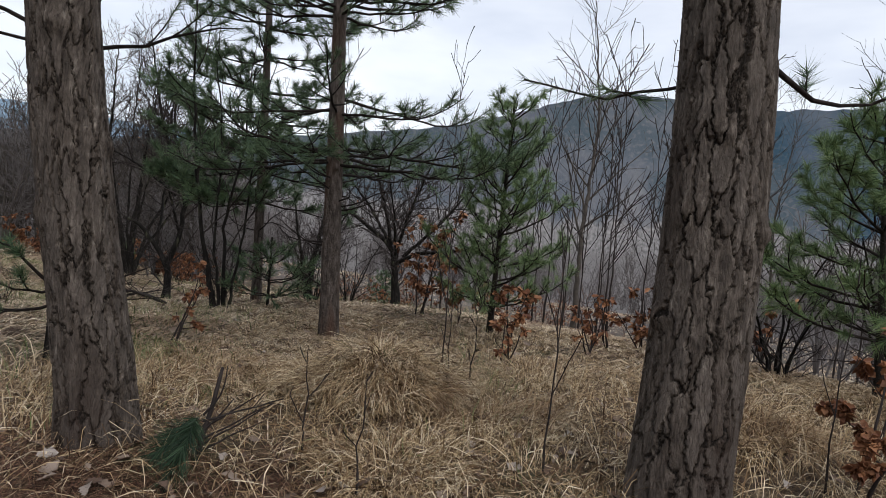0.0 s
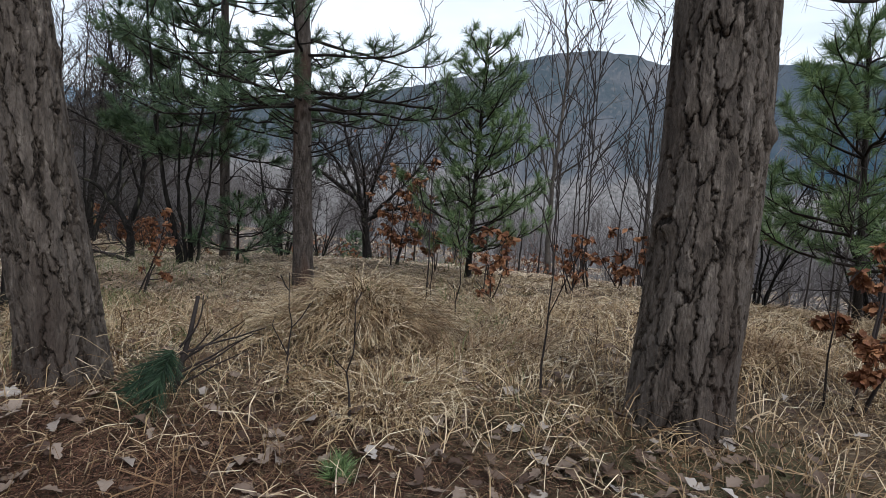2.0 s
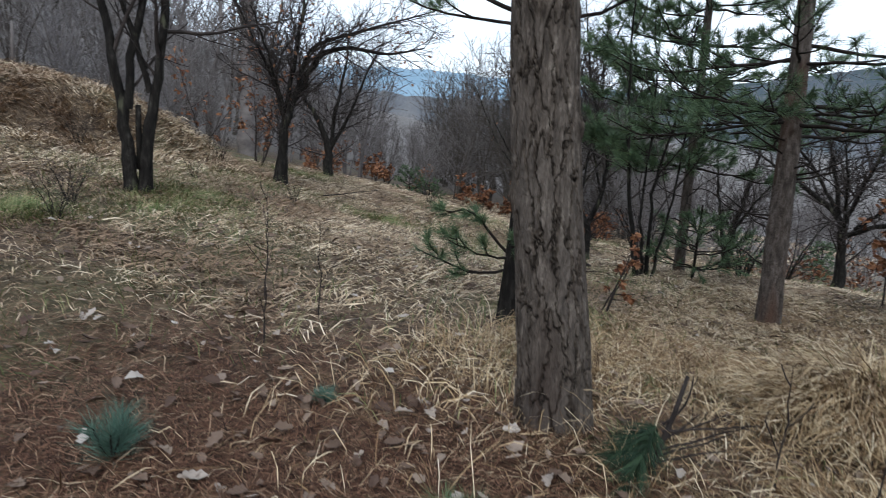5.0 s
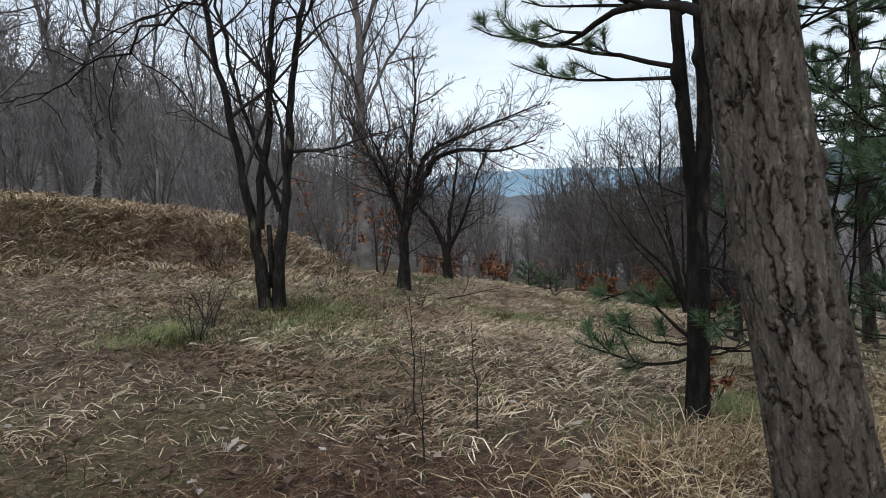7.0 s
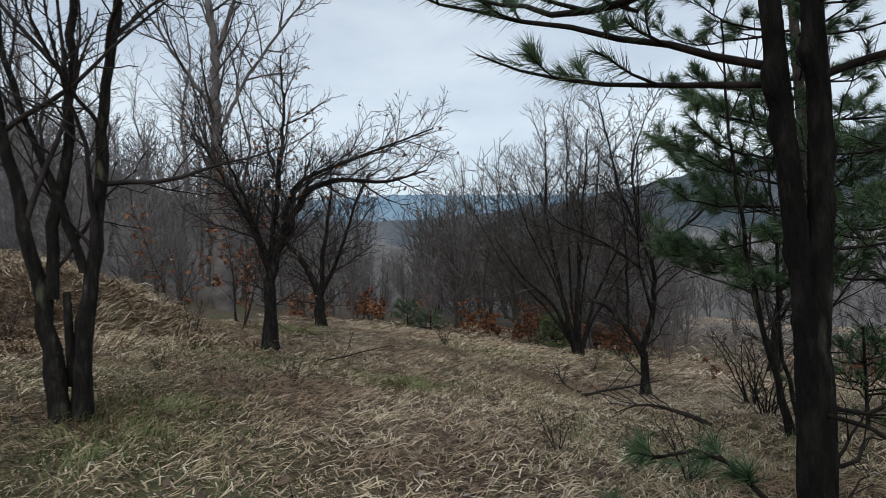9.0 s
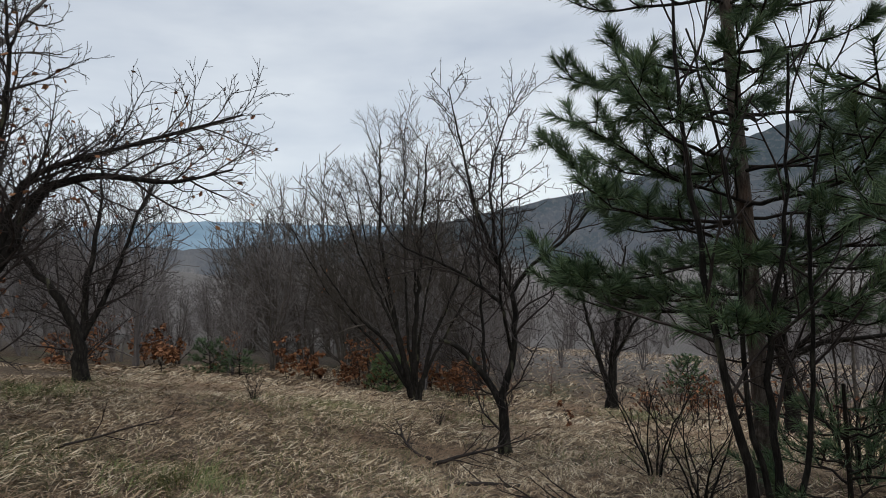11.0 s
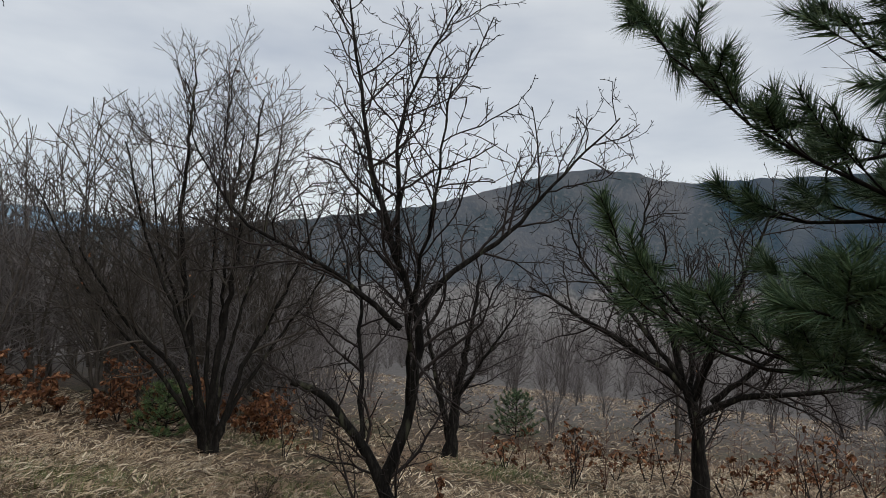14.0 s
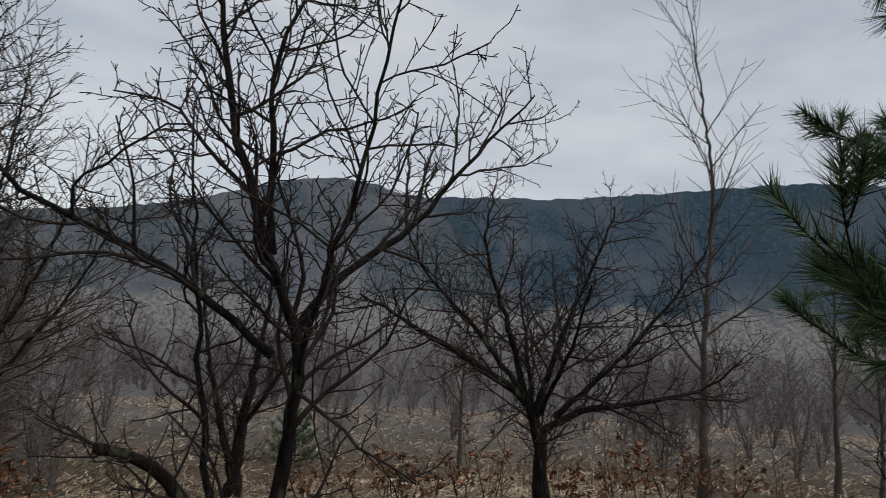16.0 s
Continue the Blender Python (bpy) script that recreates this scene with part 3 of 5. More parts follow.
def blades(bag, rng, xy, length, width, az, rise, droop, base=None, spans=3):
    """Bent, tapering grass blades rooted at xy."""
    n = len(xy)
    z = (height(xy[:, 0], xy[:, 1]) if base is None else base) - 0.012
    root = np.c_[xy, z]
    d = np.stack([np.cos(az), np.sin(az)], 1)
    side = np.stack([-np.sin(az), np.cos(az), rng.normal(0, 0.4, n)], 1) * width[:, None] * 0.5
    pts = [root]
    ang = rise.copy()
    turn, curl = np.zeros(n), rng.normal(0, 0.32 if spans == 4 else 0.55, n)
    for f in (0.3, 0.27, 0.24, 0.19) if spans == 4 else (0.4, 0.35, 0.25) if spans == 3 else (0.55, 0.45):
        step = length * f
        d = np.stack([np.cos(az + turn), np.sin(az + turn)], 1)
        turn = turn + curl
        nxt = pts[-1] + np.c_[d * (np.cos(ang) * step)[:, None], np.sin(ang) * step]
        pts.append(nxt)
        ang = ang - droop * rng.uniform(0.8, 1.2, n)
    for p in pts[1:]:
        low = root[:, 2] + 0.014 + rng.random(n) * 0.04
        p[:, 2] = np.maximum(p[:, 2], np.minimum(low, p[:, 2] + 0.3))
    if spans == 2:
        v = np.stack([pts[0] - side, pts[0] + side, pts[1] - side * 0.8, pts[1] + side * 0.8, pts[2]], 1)
        o = (np.arange(n) * 5)[:, None, None]
        bag.add(v.reshape(-1, 3), (np.array([(0, 1, 3, 2)])[None] + o).reshape(-1, 4), (np.array([(2, 3, 4)])[None] + o).reshape(-1, 3))
        return
    if spans == 4:
        v = np.stack([pts[0] - side, pts[0] + side, pts[1] - side, pts[1] + side, pts[2] - side * 0.85, pts[2] + side * 0.85, pts[3] - side * 0.55, pts[3] + side * 0.55, pts[4]], 1)
        o = (np.arange(n) * 9)[:, None, None]
        bag.add(v.reshape(-1, 3), (np.array([(0, 1, 3, 2), (2, 3, 5, 4), (4, 5, 7, 6)])[None] + o).reshape(-1, 4), (np.array([(6, 7, 8)])[None] + o).reshape(-1, 3))
        return
    v = np.stack([pts[0] - side, pts[0] + side, pts[1] - side, pts[1] + side, pts[2] - side * 0.7, pts[2] + side * 0.7, pts[3]], 1)
    o = (np.arange(n) * 7)[:, None, None]
    q = np.array([(0, 1, 3, 2), (2, 3, 5, 4)])[None] + o
    t = np.array([(4, 5, 6)])[None] + o
    bag.add(v.reshape(-1, 3), q.reshape(-1, 4), t.reshape(-1, 3))


# ---------------------------------------------------------------- pines
ASPECT = 5.0


def bark_trunk(rng, pts, radius, around=120, along=300, plate=0.042, depth=0.016, flare=0.35):
    """A thick trunk whose bark stands out in vertical plates with furrows between them."""
    p = bezier(pts, 70)
    s = np.r_[0, np.cumsum(np.linalg.norm(np.diff(p, axis=0), axis=1))]
    low = min(2.9, s[-1])
    keep = np.r_[np.linspace(0, low, int(along * 0.86), endpoint=False), np.linspace(low, s[-1], along - int(along * 0.86))] if s[-1] > 3.5 else np.linspace(0, s[-1], along)
    p, s = np.stack([np.interp(keep, s, p[:, c]) for c in range(3)], 1), keep
    a = np.linspace(0, 2 * math.pi, around, endpoint=False)
    A, S = np.meshgrid(a, s)
    r = np.interp(s, *radius)[:, None] * (1 + 0.035 * np.sin(A * 2 + S * 1.1) + 0.03 * np.sin(A * 3 - S * 2.3 + 1))
    r = r + flare * np.interp(s, *radius)[:, None] * np.exp(-S / 0.16) * (1 + 0.35 * np.sin(A * 4 + 0.7))
    mean_r = float(np.mean(np.interp(s, *radius)))
    wide, tall = 2 * math.pi * mean_r, s[-1]
    cols, rows = max(5, int(wide / plate)), max(6, int(tall / (plate * ASPECT)))
    gx, gy = np.meshgrid(np.arange(cols), np.arange(rows))
    seeds = np.stack([(gx + 0.5 * (gy % 2) + rng.uniform(-0.55, 0.55, gx.shape)) * wide / cols, (gy + rng.uniform(-0.55, 0.55, gy.shape)) * tall / rows / ASPECT], -1).reshape(-1, 2)
    lift = rng.uniform(0.35, 1.0, len(seeds))
    U = (A * mean_r + 0.006 * np.sin(S * 13 + A * 3) + 0.005 * np.sin(S * 29 - A * 6) + 0.004 * np.sin(S * 83 + A * 11) + 0.0025 * np.sin(S * 171 - A * 17)).ravel()
    V = (S / ASPECT + 0.009 * np.sin(A * 9 + S * 11) + 0.005 * np.sin(A * 21 - S * 25 + 1)).ravel()
    d1, d2, own = np.full(len(U), 9.0), np.full(len(U), 9.0), np.zeros(len(U), int)
    row = V / (tall / ASPECT / rows)
    for k, (sx, sy) in enumerate(seeds):
        near = np.nonzero(np.abs(row - sy / (tall / ASPECT / rows)) < 2.2)[0]
        du = np.abs(U[near] - sx)
        du = np.minimum(du, np.abs(wide - du))
        d = np.hypot(du, V[near] - sy)
        closer = d < d1[near]
        nc = near[closer]
        d2[nc], d1[nc], own[nc] = d1[nc], d[closer], k
        mid = near[~closer]
        dm = d[~closer]
        d2[mid] = np.minimum(d2[mid], dm)
    edge = smooth(0.0, plate * 0.14, d2 - d1 + rng.normal(0, plate * 0.03, len(U))).reshape(A.shape)
    relief = edge * (0.55 + 0.45 * lift[own].reshape(A.shape))
    tone = np.random.default_rng(5).normal(0, 1, A.shape) * 0.0009
    r = r + depth * (relief - 0.6) + tone
    knot = np.zeros_like(r)
    for _ in range(int(tall * 2.0)):
        ka, ks, kr = rng.uniform(0, 6.28), rng.uniform(0.3, tall), rng.uniform(0.012, 0.026)
        da = np.abs((A - ka + math.pi) % (2 * math.pi) - math.pi) * mean_r
        bump = np.exp(-(da ** 2 + ((S - ks) * 0.8) ** 2) / 0.0011)
        r = r + kr * bump
        knot = np.maximum(knot, bump)
    v = p[:, None] + np.stack([np.cos(A) * r, np.sin(A) * r, np.zeros_like(r)], -1)
    i, j = np.meshgrid(np.arange(along - 1), np.arange(around), indexing="ij")
    i, j = i.ravel(), j.ravel()
    k = (j + 1) % around
    b = Bag()
    b.add(v.reshape(-1, 3), np.stack([i * around + j, i * around + k, (i + 1) * around + k, (i + 1) * around + j], 1))
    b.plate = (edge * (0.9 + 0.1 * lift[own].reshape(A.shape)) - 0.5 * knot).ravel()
    return b


def pine_limb(wood, shoots, rng, pts, r0, side_len=0.45, per=5.0, first=0.25, up=0.10, sub=True):
    n = max(7, int(7 * np.linalg.norm(np.subtract(pts[-1], pts[0]))))
    p = bezier(pts, n)
    p[1:] += rng.normal(0, 0.008, (n - 1, 3))
    rr = np.linspace(r0, 0.004, n)
    wood.tube(p, rr, 6)
    shoots.append(p[-4:])
    total = np.linalg.norm(np.diff(p, axis=0), axis=1).sum()
    count = int(per * total * (1 - first) + 0.5)
    for c in range(count):
        f = first + (1 - first) * (c + rng.uniform(0.2, 0.8)) / max(count, 1)
        k = min(int(f * (n - 1)), n - 2)
        t = p[k + 1] - p[k]
        t /= np.linalg.norm(t) + 1e-9
        side = np.cross(t, (0, 0, 1)) * (1 if c % 2 else -1)
        way = t * rng.uniform(0.5, 1.0) + side * rng.uniform(0.5, 1.0) + np.array([0, 0, rng.uniform(-0.1, 0.3)])
        q = wander(rng, p[k], way, side_len * rng.uniform(0.5, 1.2) * (1.2 - 0.55 * f), 5, 0.09, up)
        qr = np.linspace(min(rr[k] * 0.7, 0.011), 0.0035, 6)
        wood.tube(q, qr, 4)
        shoots.append(q[-4:])
        if sub and rng.random() < 0.75:
            w = wander(rng, q[2], (q[3] - q[2]) + rng.normal(0, 0.06, 3), side_len * 0.45 * rng.uniform(0.6, 1.2), 4, 0.1, up)
            wood.tube(w, np.linspace(0.005, 0.003, 5), 4)
            shoots.append(w[-4:])


def pine(name, at, seed, label, tall, radius, lowest, reach, whorl_gap=0.42, per_whorl=5, lean=(0, 0), needles=70, length=0.115, density=5.0, dead=0, mat=None, top=1.0, droop=-0.12, fine=False, width=0.0028, trunk_mat=None, side_len=0.45, extra=(), tiers=()):
    """A pine: trunk, whorls of limbs and the needles at their ends."""
    rng = np.random.default_rng(seed)
    ob = thing(name, at, label, "pine tree")
    axis = [(0, 0, -0.15), (lean[0] * 0.3, lean[1] * 0.3, tall * 0.3), (lean[0] * 0.7, lean[1] * 0.7, tall * 0.7), (lean[0], lean[1], tall)]
    if fine:
        b = bark_trunk(rng, axis, ([0, tall * 0.6, tall], [radius, radius * 0.62, 0.02]), 64, int(60 * tall), 0.045, 0.009, 0.3)
    else:
        b = Bag()
        pp = bezier(axis, 16)
        b.tube(pp, np.linspace(radius, 0.012, 16) + radius * 0.4 * np.exp(-np.linspace(0, 14, 16)), 10)
    part("trunk", b, trunk_mat or BARK_PINE, ob)
    fol_mat = mat or NEEDLE
    wood, shoots = Bag(), []
    split = tall > 2.0

    def finish():
        """Closes one limb with its foliage as a part of its own."""
        nonlocal wood, shoots
        if wood.n:
            limb = part("limb", wood, BARK_YOUNG, ob)
            if shoots:
                fol = Bag()
                needle_tufts(fol, rng, shoots, needles, length, width, span=0.85)
                part("foliage", fol, fol_mat, limb, "", False)
        wood, shoots = Bag(), []

    for r0, sl, per, pts in extra:
        pine_limb(wood, shoots, rng, pts, r0, sl, per, 0.18)
        finish()
    levels, z = list(tiers), lowest
    while not tiers and z < tall - 0.1:
        levels.append(z)
        z += whorl_gap * rng.uniform(0.8, 1.2)
    for z in levels:
        f = (z - lowest) / max(tall - lowest, 0.1)
        a0 = rng.uniform(0, 6.28)
        for k in range(per_whorl):
            a = a0 + k * 6.28 / per_whorl + rng.normal(0, 0.25)
            l = reach * (1 - f) ** 0.7 * rng.uniform(0.65, 1.1) + 0.12
            d = np.array([math.cos(a), math.sin(a), 0])
            c = np.array([lean[0], lean[1], 0]) * (z / tall) + np.array([0, 0, z + rng.normal(0, 0.04)])
            rise = droop + 0.55 * f + rng.normal(0, 0.07)
            pine_limb(wood, shoots, rng, [c, c + d * l * 0.4 + np.array([0, 0, rise * l * 0.3]), c + d * l * 0.75 + np.array([0, 0, rise * l * 0.7]), c + d * l + np.array([0, 0, (rise + 0.16) * l])], 0.007 + 0.007 * l, side_len * (0.5 + 0.5 * l / reach), density)
            if split:
                finish()
    for k in range(dead):
        a, zz = rng.uniform(0, 6.28), rng.uniform(0.5, max(lowest, 0.7))
        l = rng.uniform(0.3, 0.9)
        q = wander(rng, (lean[0] * zz / tall, lean[1] * zz / tall, zz), (math.cos(a), math.sin(a), 0.15), l, 7, 0.16, 0.02)
        qr = np.linspace(0.011, 0.003, 8)
        wood.tube(q, qr, 5)
        sprout(wood, rng, q, qr, [(6, 0.28, 50, 0.15, 0.0, 3, 4, 0.3, 0.002)])
        if split:
            finish()
    finish()
    return ob


def needled_limb(ob, rng, pts, r0, side, per, needles, length, width, span):
    """One limb with its own needles, as a part of a pine."""
    one, ends = Bag(), []
    pine_limb(one, ends, rng, pts, r0, side, per)
    limb = part("limb", one, BARK_YOUNG, ob)
    fol = Bag()
    needle_tufts(fol, rng, ends, needles, length, width, span=span)
    part("foliage", fol, NEEDLE, limb, "", False)


def big_pine(name, at, seed, label, axis, radius, limbs, crown_from):
    """A mature pine passed close by: plated trunk, its low limbs, and a crown above."""
    rng = np.random.default_rng(seed)
    ob = thing(name, at, label, "pine tree")
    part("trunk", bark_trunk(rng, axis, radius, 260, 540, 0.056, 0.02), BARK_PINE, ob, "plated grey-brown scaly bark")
    for r0, side, per, pts in limbs:
        needled_limb(ob, rng, pts, r0, side, per, 60, 0.12, 0.0018, 0.8)
    top = np.array(axis[-1])
    for k in range(36):
        z = crown_from + k * 0.1
        a, l = k * 2.4 + rng.normal(0, 0.3), 2.5 * (1 - k / 44)
        f = z / top[2]
        c = np.array([top[0] * f, top[1] * f, z])
        d = np.array([math.cos(a), math.sin(a), 0])
        needled_limb(ob, rng, [c, c + d * l * 0.5 + (0, 0, 0.03), c + d * l + (0, 0, 0.22)], 0.03, 0.6, 4, 55, 0.13, 0.003, 0.85)
    return ob


PINE_L = (-1.42, 2.85, hz(-1.42, 2.85) - 0.02)
left_pine = big_pine("pine_tree", PINE_L, 11, "mature pine with plated bark beside the grass slope", [(0.05, 0, -0.2), (0.02, 0, 0.2), (-0.03, -0.02, 0.6), (-0.08, -0.05, 1.0), (-0.13, -0.07, 1.5), (-0.19, -0.08, 2.2), (-0.25, 0, 7.0)], ([0, 1.0, 3.2, 7.2], [0.15, 0.135, 0.115, 0.03]),
         [(0.024, 0.5, 3.4, [(-0.14, -0.06, 1.68), (-0.5, 0.2, 1.9), (-0.95, 0.46, 2.1), (-1.3, 0.66, 2.03), (-1.75, 0.82, 2.15), (-2.3, 1.15, 2.5)]),
          (0.02, 0.4, 4.0, [(-0.9, 0.48, 2.1), (-1.1, 0.1, 2.25), (-1.5, -0.2, 2.45), (-2.1, -0.3, 2.4)]),
          (0.03, 0.45, 4.0, [(-0.12, -0.05, 2.1), (-0.5, -0.5, 2.4), (-0.9, -0.9, 2.5), (-1.4, -1.0, 2.7)]),
          (0.03, 0.45, 4.0, [(-0.12, -0.05, 2.3), (0.2, 0.5, 2.5), (0.5, 1.1, 2.55)])], 3.2)
rng_ = np.random.default_rng(15)
for pts_ in ([(-0.2, -0.05, 2.35), (-1.2, 0.0, 2.56), (-2.2, -0.3, 2.58), (-2.9, -0.75, 2.48), (-3.3, -1.05, 2.3), (-3.6, -1.25, 2.1)], [(-1.9, -0.2, 2.57), (-2.4, -0.2, 2.45), (-2.9, -0.3, 2.3), (-3.3, -0.4, 2.02)], [(-2.5, -0.5, 2.54), (-2.8, -0.9, 2.3), (-3.2, -1.3, 2.0), (-3.5, -1.5, 1.85)]):
    dry_, run_ = Bag(), bezier(pts_, 14)
    run_[1:] += rng_.normal(0, 0.022, (13, 3))
    dry_.tube(run_, np.linspace(0.011, 0.003, 14), 6)
    sprout(dry_, rng_, run_, np.linspace(0.011, 0.003, 14), [(7, 0.5, 48, 0.15, -0.01, 4, 7, 0.3, 0.003), (8, 0.2, 48, 0.16, -0.01, 3, 4, 0.15, 0.002)])
    part("dead_limb", dry_, BARK_YOUNG, left_pine, "blackish dead limb with bare twigs")
PINE_R = (1.03, 2.85, hz(1.03, 2.85) - 0.02)
big_pine("pine_tree", PINE_R, 12, "mature leaning pine with thick furrowed bark", [(-0.01, 0, -0.2), (0.0, 0, 0.2), (0.02, 0, 0.7), (0.02, 0, 1.2), (0.01, 0.02, 1.7), (-0.02, 0.02, 2.3), (-0.05, 0.1, 7.0)], ([0, 0.8, 3.2, 7.2], [0.195, 0.185, 0.15, 0.03]),
         [(0.013, 0.28, 2.5, [(0.1, 0.0, 1.85), (0.45, 0.15, 1.66), (0.75, 0.25, 1.7), (0.95, 0.3, 1.9)]),
          (0.008, 0.2, 1.2, [(-0.05, 0.1, 1.74), (-0.4, 0.3, 1.66), (-0.75, 0.4, 1.76)])], 3.2)


def twin_pine():
    rng = np.random.default_rng(21)
    at = (-2.56, 4.25, hz(-2.56, 4.25) - 0.02)
    ob = thing("pine_tree", at, "twin-stemmed young pine forking at chest height", "pine tree")
    part("trunk", bark_trunk(rng, [(0.02, 0, -0.15), (0.04, 0.01, 0.4), (0.06, 0.02, 0.97), (0.05, 0.02, 1.24), (0.02, 0.01, 1.6), (-0.01, 0, 2.13), (-0.05, -0.01, 3.0), (-0.1, 0, 5.5)], ([0, 1.2, 1.5, 5.6], [0.064, 0.056, 0.038, 0.014]), 64, 260, 0.035, 0.006), BARK_DARK, ob)
    part("trunk", bark_trunk(rng, [(0.06, 0.02, 1.1), (0.09, 0.03, 1.45), (0.11, 0.04, 1.9), (0.1, 0.03, 2.5), (0.1, 0.05, 3.2), (0.15, 0.05, 5.2)], ([0, 0.4, 4.2], [0.04, 0.037, 0.014]), 56, 200, 0.035, 0.006, 0.0), BARK_DARK, ob)
    for r0, s, per, pts in [(0.016, 0.3, 4.5, [(-0.02, 0, 2.1), (-0.35, -0.1, 2.22), (-0.6, -0.2, 2.33), (-0.92, -0.31, 2.4), (-1.27, -0.43, 2.6)]),
                            (0.013, 0.26, 4.0, [(-0.02, 0, 2.04), (-0.46, -0.16, 2.1), (-0.81, -0.28, 2.13), (-1.0, -0.33, 2.3)]),
                            (0.016, 0.4, 4.5, [(0.12, 0.04, 2.05), (0.3, 0.2, 2.08), (0.6, 0.35, 2.3), (0.9, 0.6, 2.4)]),
                            (0.014, 0.35, 4.5, [(0.1, 0.04, 2.3), (0.35, -0.2, 2.35), (0.7, -0.3, 2.5)]),
                            (0.02, 0.4, 4.0, [(-0.03, 0, 2.55), (-0.5, -0.15, 2.75), (-1.0, -0.3, 2.85), (-1.5, -0.5, 2.95)]),
                            (0.012, 0.26, 8.0, [(0.03, 0, 0.42), (-0.12, -0.06, 0.3), (-0.34, -0.16, 0.4), (-0.62, -0.27, 0.46)]), (0.013, 0.16, 5.0, [(0.03, 0, 0.5), (-0.08, -0.1, 0.64), (-0.18, -0.14, 0.8), (-0.32, -0.15, 0.82), (-0.5, -0.16, 0.72)]), (0.01, 0.24, 7.0, [(0.03, 0, 0.5), (-0.1, -0.2, 0.5), (-0.2, -0.45, 0.62)]), (0.009, 0.2, 7.0, [(0.05, 0, 0.62), (0.2, -0.2, 0.6), (0.3, -0.42, 0.72)])]:
        needled_limb(ob, rng, pts, r0, s, per, 120, 0.1, 0.0018, 0.65)
    for k in range(26):
        z = 2.4 + k * 0.11
        a, l = rng.uniform(0, 6.28), 1.15 * (1 - k / 34)
        c = np.array([0.03 if k % 2 else -0.06, 0.02, z])
        d = np.array([math.cos(a), math.sin(a), 0])
        needled_limb(ob, rng, [c, c + d * l * 0.5 + (0, 0, 0.05), c + d * l + (0, 0, 0.25)], 0.016, 0.4, 4, 70, 0.11, 0.0018, 0.75)
    for k in range(9):
        zz, a = rng.uniform(0.3, 1.0), rng.uniform(-1.5, 1.5)
        q = wander(rng, (0.05, 0.01, zz), (math.cos(a), math.sin(a), 0.1), rng.uniform(0.35, 0.8), 7, 0.17, 0.03)
        dry = Bag()
        dry.tube(q, np.linspace(0.009, 0.002, 8), 5)
        sprout(dry, rng, q, np.linspace(0.009, 0.002, 8), [(8, 0.25, 50, 0.15, 0.0, 3, 4, 0.25, 0.0015)])
        part("dead_limb", dry, BARK_YOUNG, ob)


twin_pine()
pine("pine_tree", (-1.4, 7.2, hz(-1.4, 7.2)), 31, "tall pine with bare lower trunk and layered green limbs", 7.0, 0.105, 1.9, 1.95, 0.40, 6, (-0.3, 0), 62, 0.12, 7.0, dead=12, fine=True, width=0.0026, trunk_mat=BARK_MID, droop=-0.1, side_len=0.5, tiers=(1.92, 2.02, 2.5, 3.5, 3.6, 4.2, 4.75, 5.2, 5.6, 6.0, 6.3, 6.6, 6.85))
pine("pine_tree", (-3.0, 9.4, hz(-3.0, 9.4)), 32, "slender pine among dark stems with low green boughs", 7.5, 0.07, 1.45, 1.8, 0.42, 5, (-0.2, 0.05), 118, 0.135, 6.2, dead=8, fine=True, width=0.0032, trunk_mat=BARK_MID, extra=[(0.014, 0.5, 12, [(0, 0, 1.95), (-0.8, 0.3, 2.25), (-1.4, 0.5, 2.7), (-1.75, 0.65, 3.2)]), (0.014, 0.5, 12, [(0, 0, 1.45), (-0.9, 0.35, 1.45), (-1.5, 0.55, 1.65), (-1.85, 0.65, 2.0)]), (0.014, 0.5, 12, [(0, 0, 1.6), (-0.75, -0.2, 1.55), (-1.5, -0.5, 1.75)]), (0.014, 0.5, 12, [(0, 0, 2.9), (-0.8, 0.3, 3.3), (-1.55, 0.5, 3.7)]), (0.014, 0.5, 12, [(0, 0, 2.3), (-0.6, -0.5, 2.5), (-1.2, -1.0, 2.9)]), (0.013, 0.5, 10, [(0, 0, 1.8), (0.3, -0.7, 1.9), (0.5, -1.4, 2.2)])])
pine("pine_tree", (0.36, 7.4, hz(0.36, 7.4)), 33, "bushy young pine with bright green needles", 2.6, 0.036, 0.3, 0.78, 0.25, 6, (0.05, 0), 84, 0.1, 9.0, mat=NEEDLE_YOUNG, width=0.0019, droop=0.3, side_len=0.3)
pine("pine_tree", (3.25, 5.2, hz(3.25, 5.2)), 34, "young pine with broad green boughs over oak scrub", 2.2, 0.034, 0.45, 1.1, 0.3, 5, (-0.15, 0.1), 120, 0.115, 9.0, mat=NEEDLE_YOUNG, width=0.002, droop=0.15, side_len=0.36)
pine("pine_tree", (-2.6, 8.7, hz(-2.6, 8.7)), 36, "small pine under the dark stems", 0.95, 0.02, 0.15, 0.5, 0.25, 5, (0, 0), 60, 0.11, 6, width=0.0034, droop=0.1)
for n_, (x_, y_, h_, sd) in enumerate([(-15.3, 17.6, 0.8, 41), (-14.6, 17.9, 0.7, 42), (-10.6, 18.6, 0.95, 43), (-3.45, 26.4, 1.3, 45)]):
    pine("small_pine", (x_, y_, hz(x_, y_)), sd, "low bushy pine seedling in dry grass", h_, 0.02, 0.08, h_ * 0.6, 0.17, 6, (0, 0), 40, 0.1, 6, mat=NEEDLE if n_ != 2 else NEEDLE_YOUNG, width=0.005, droop=0.2, side_len=0.25)


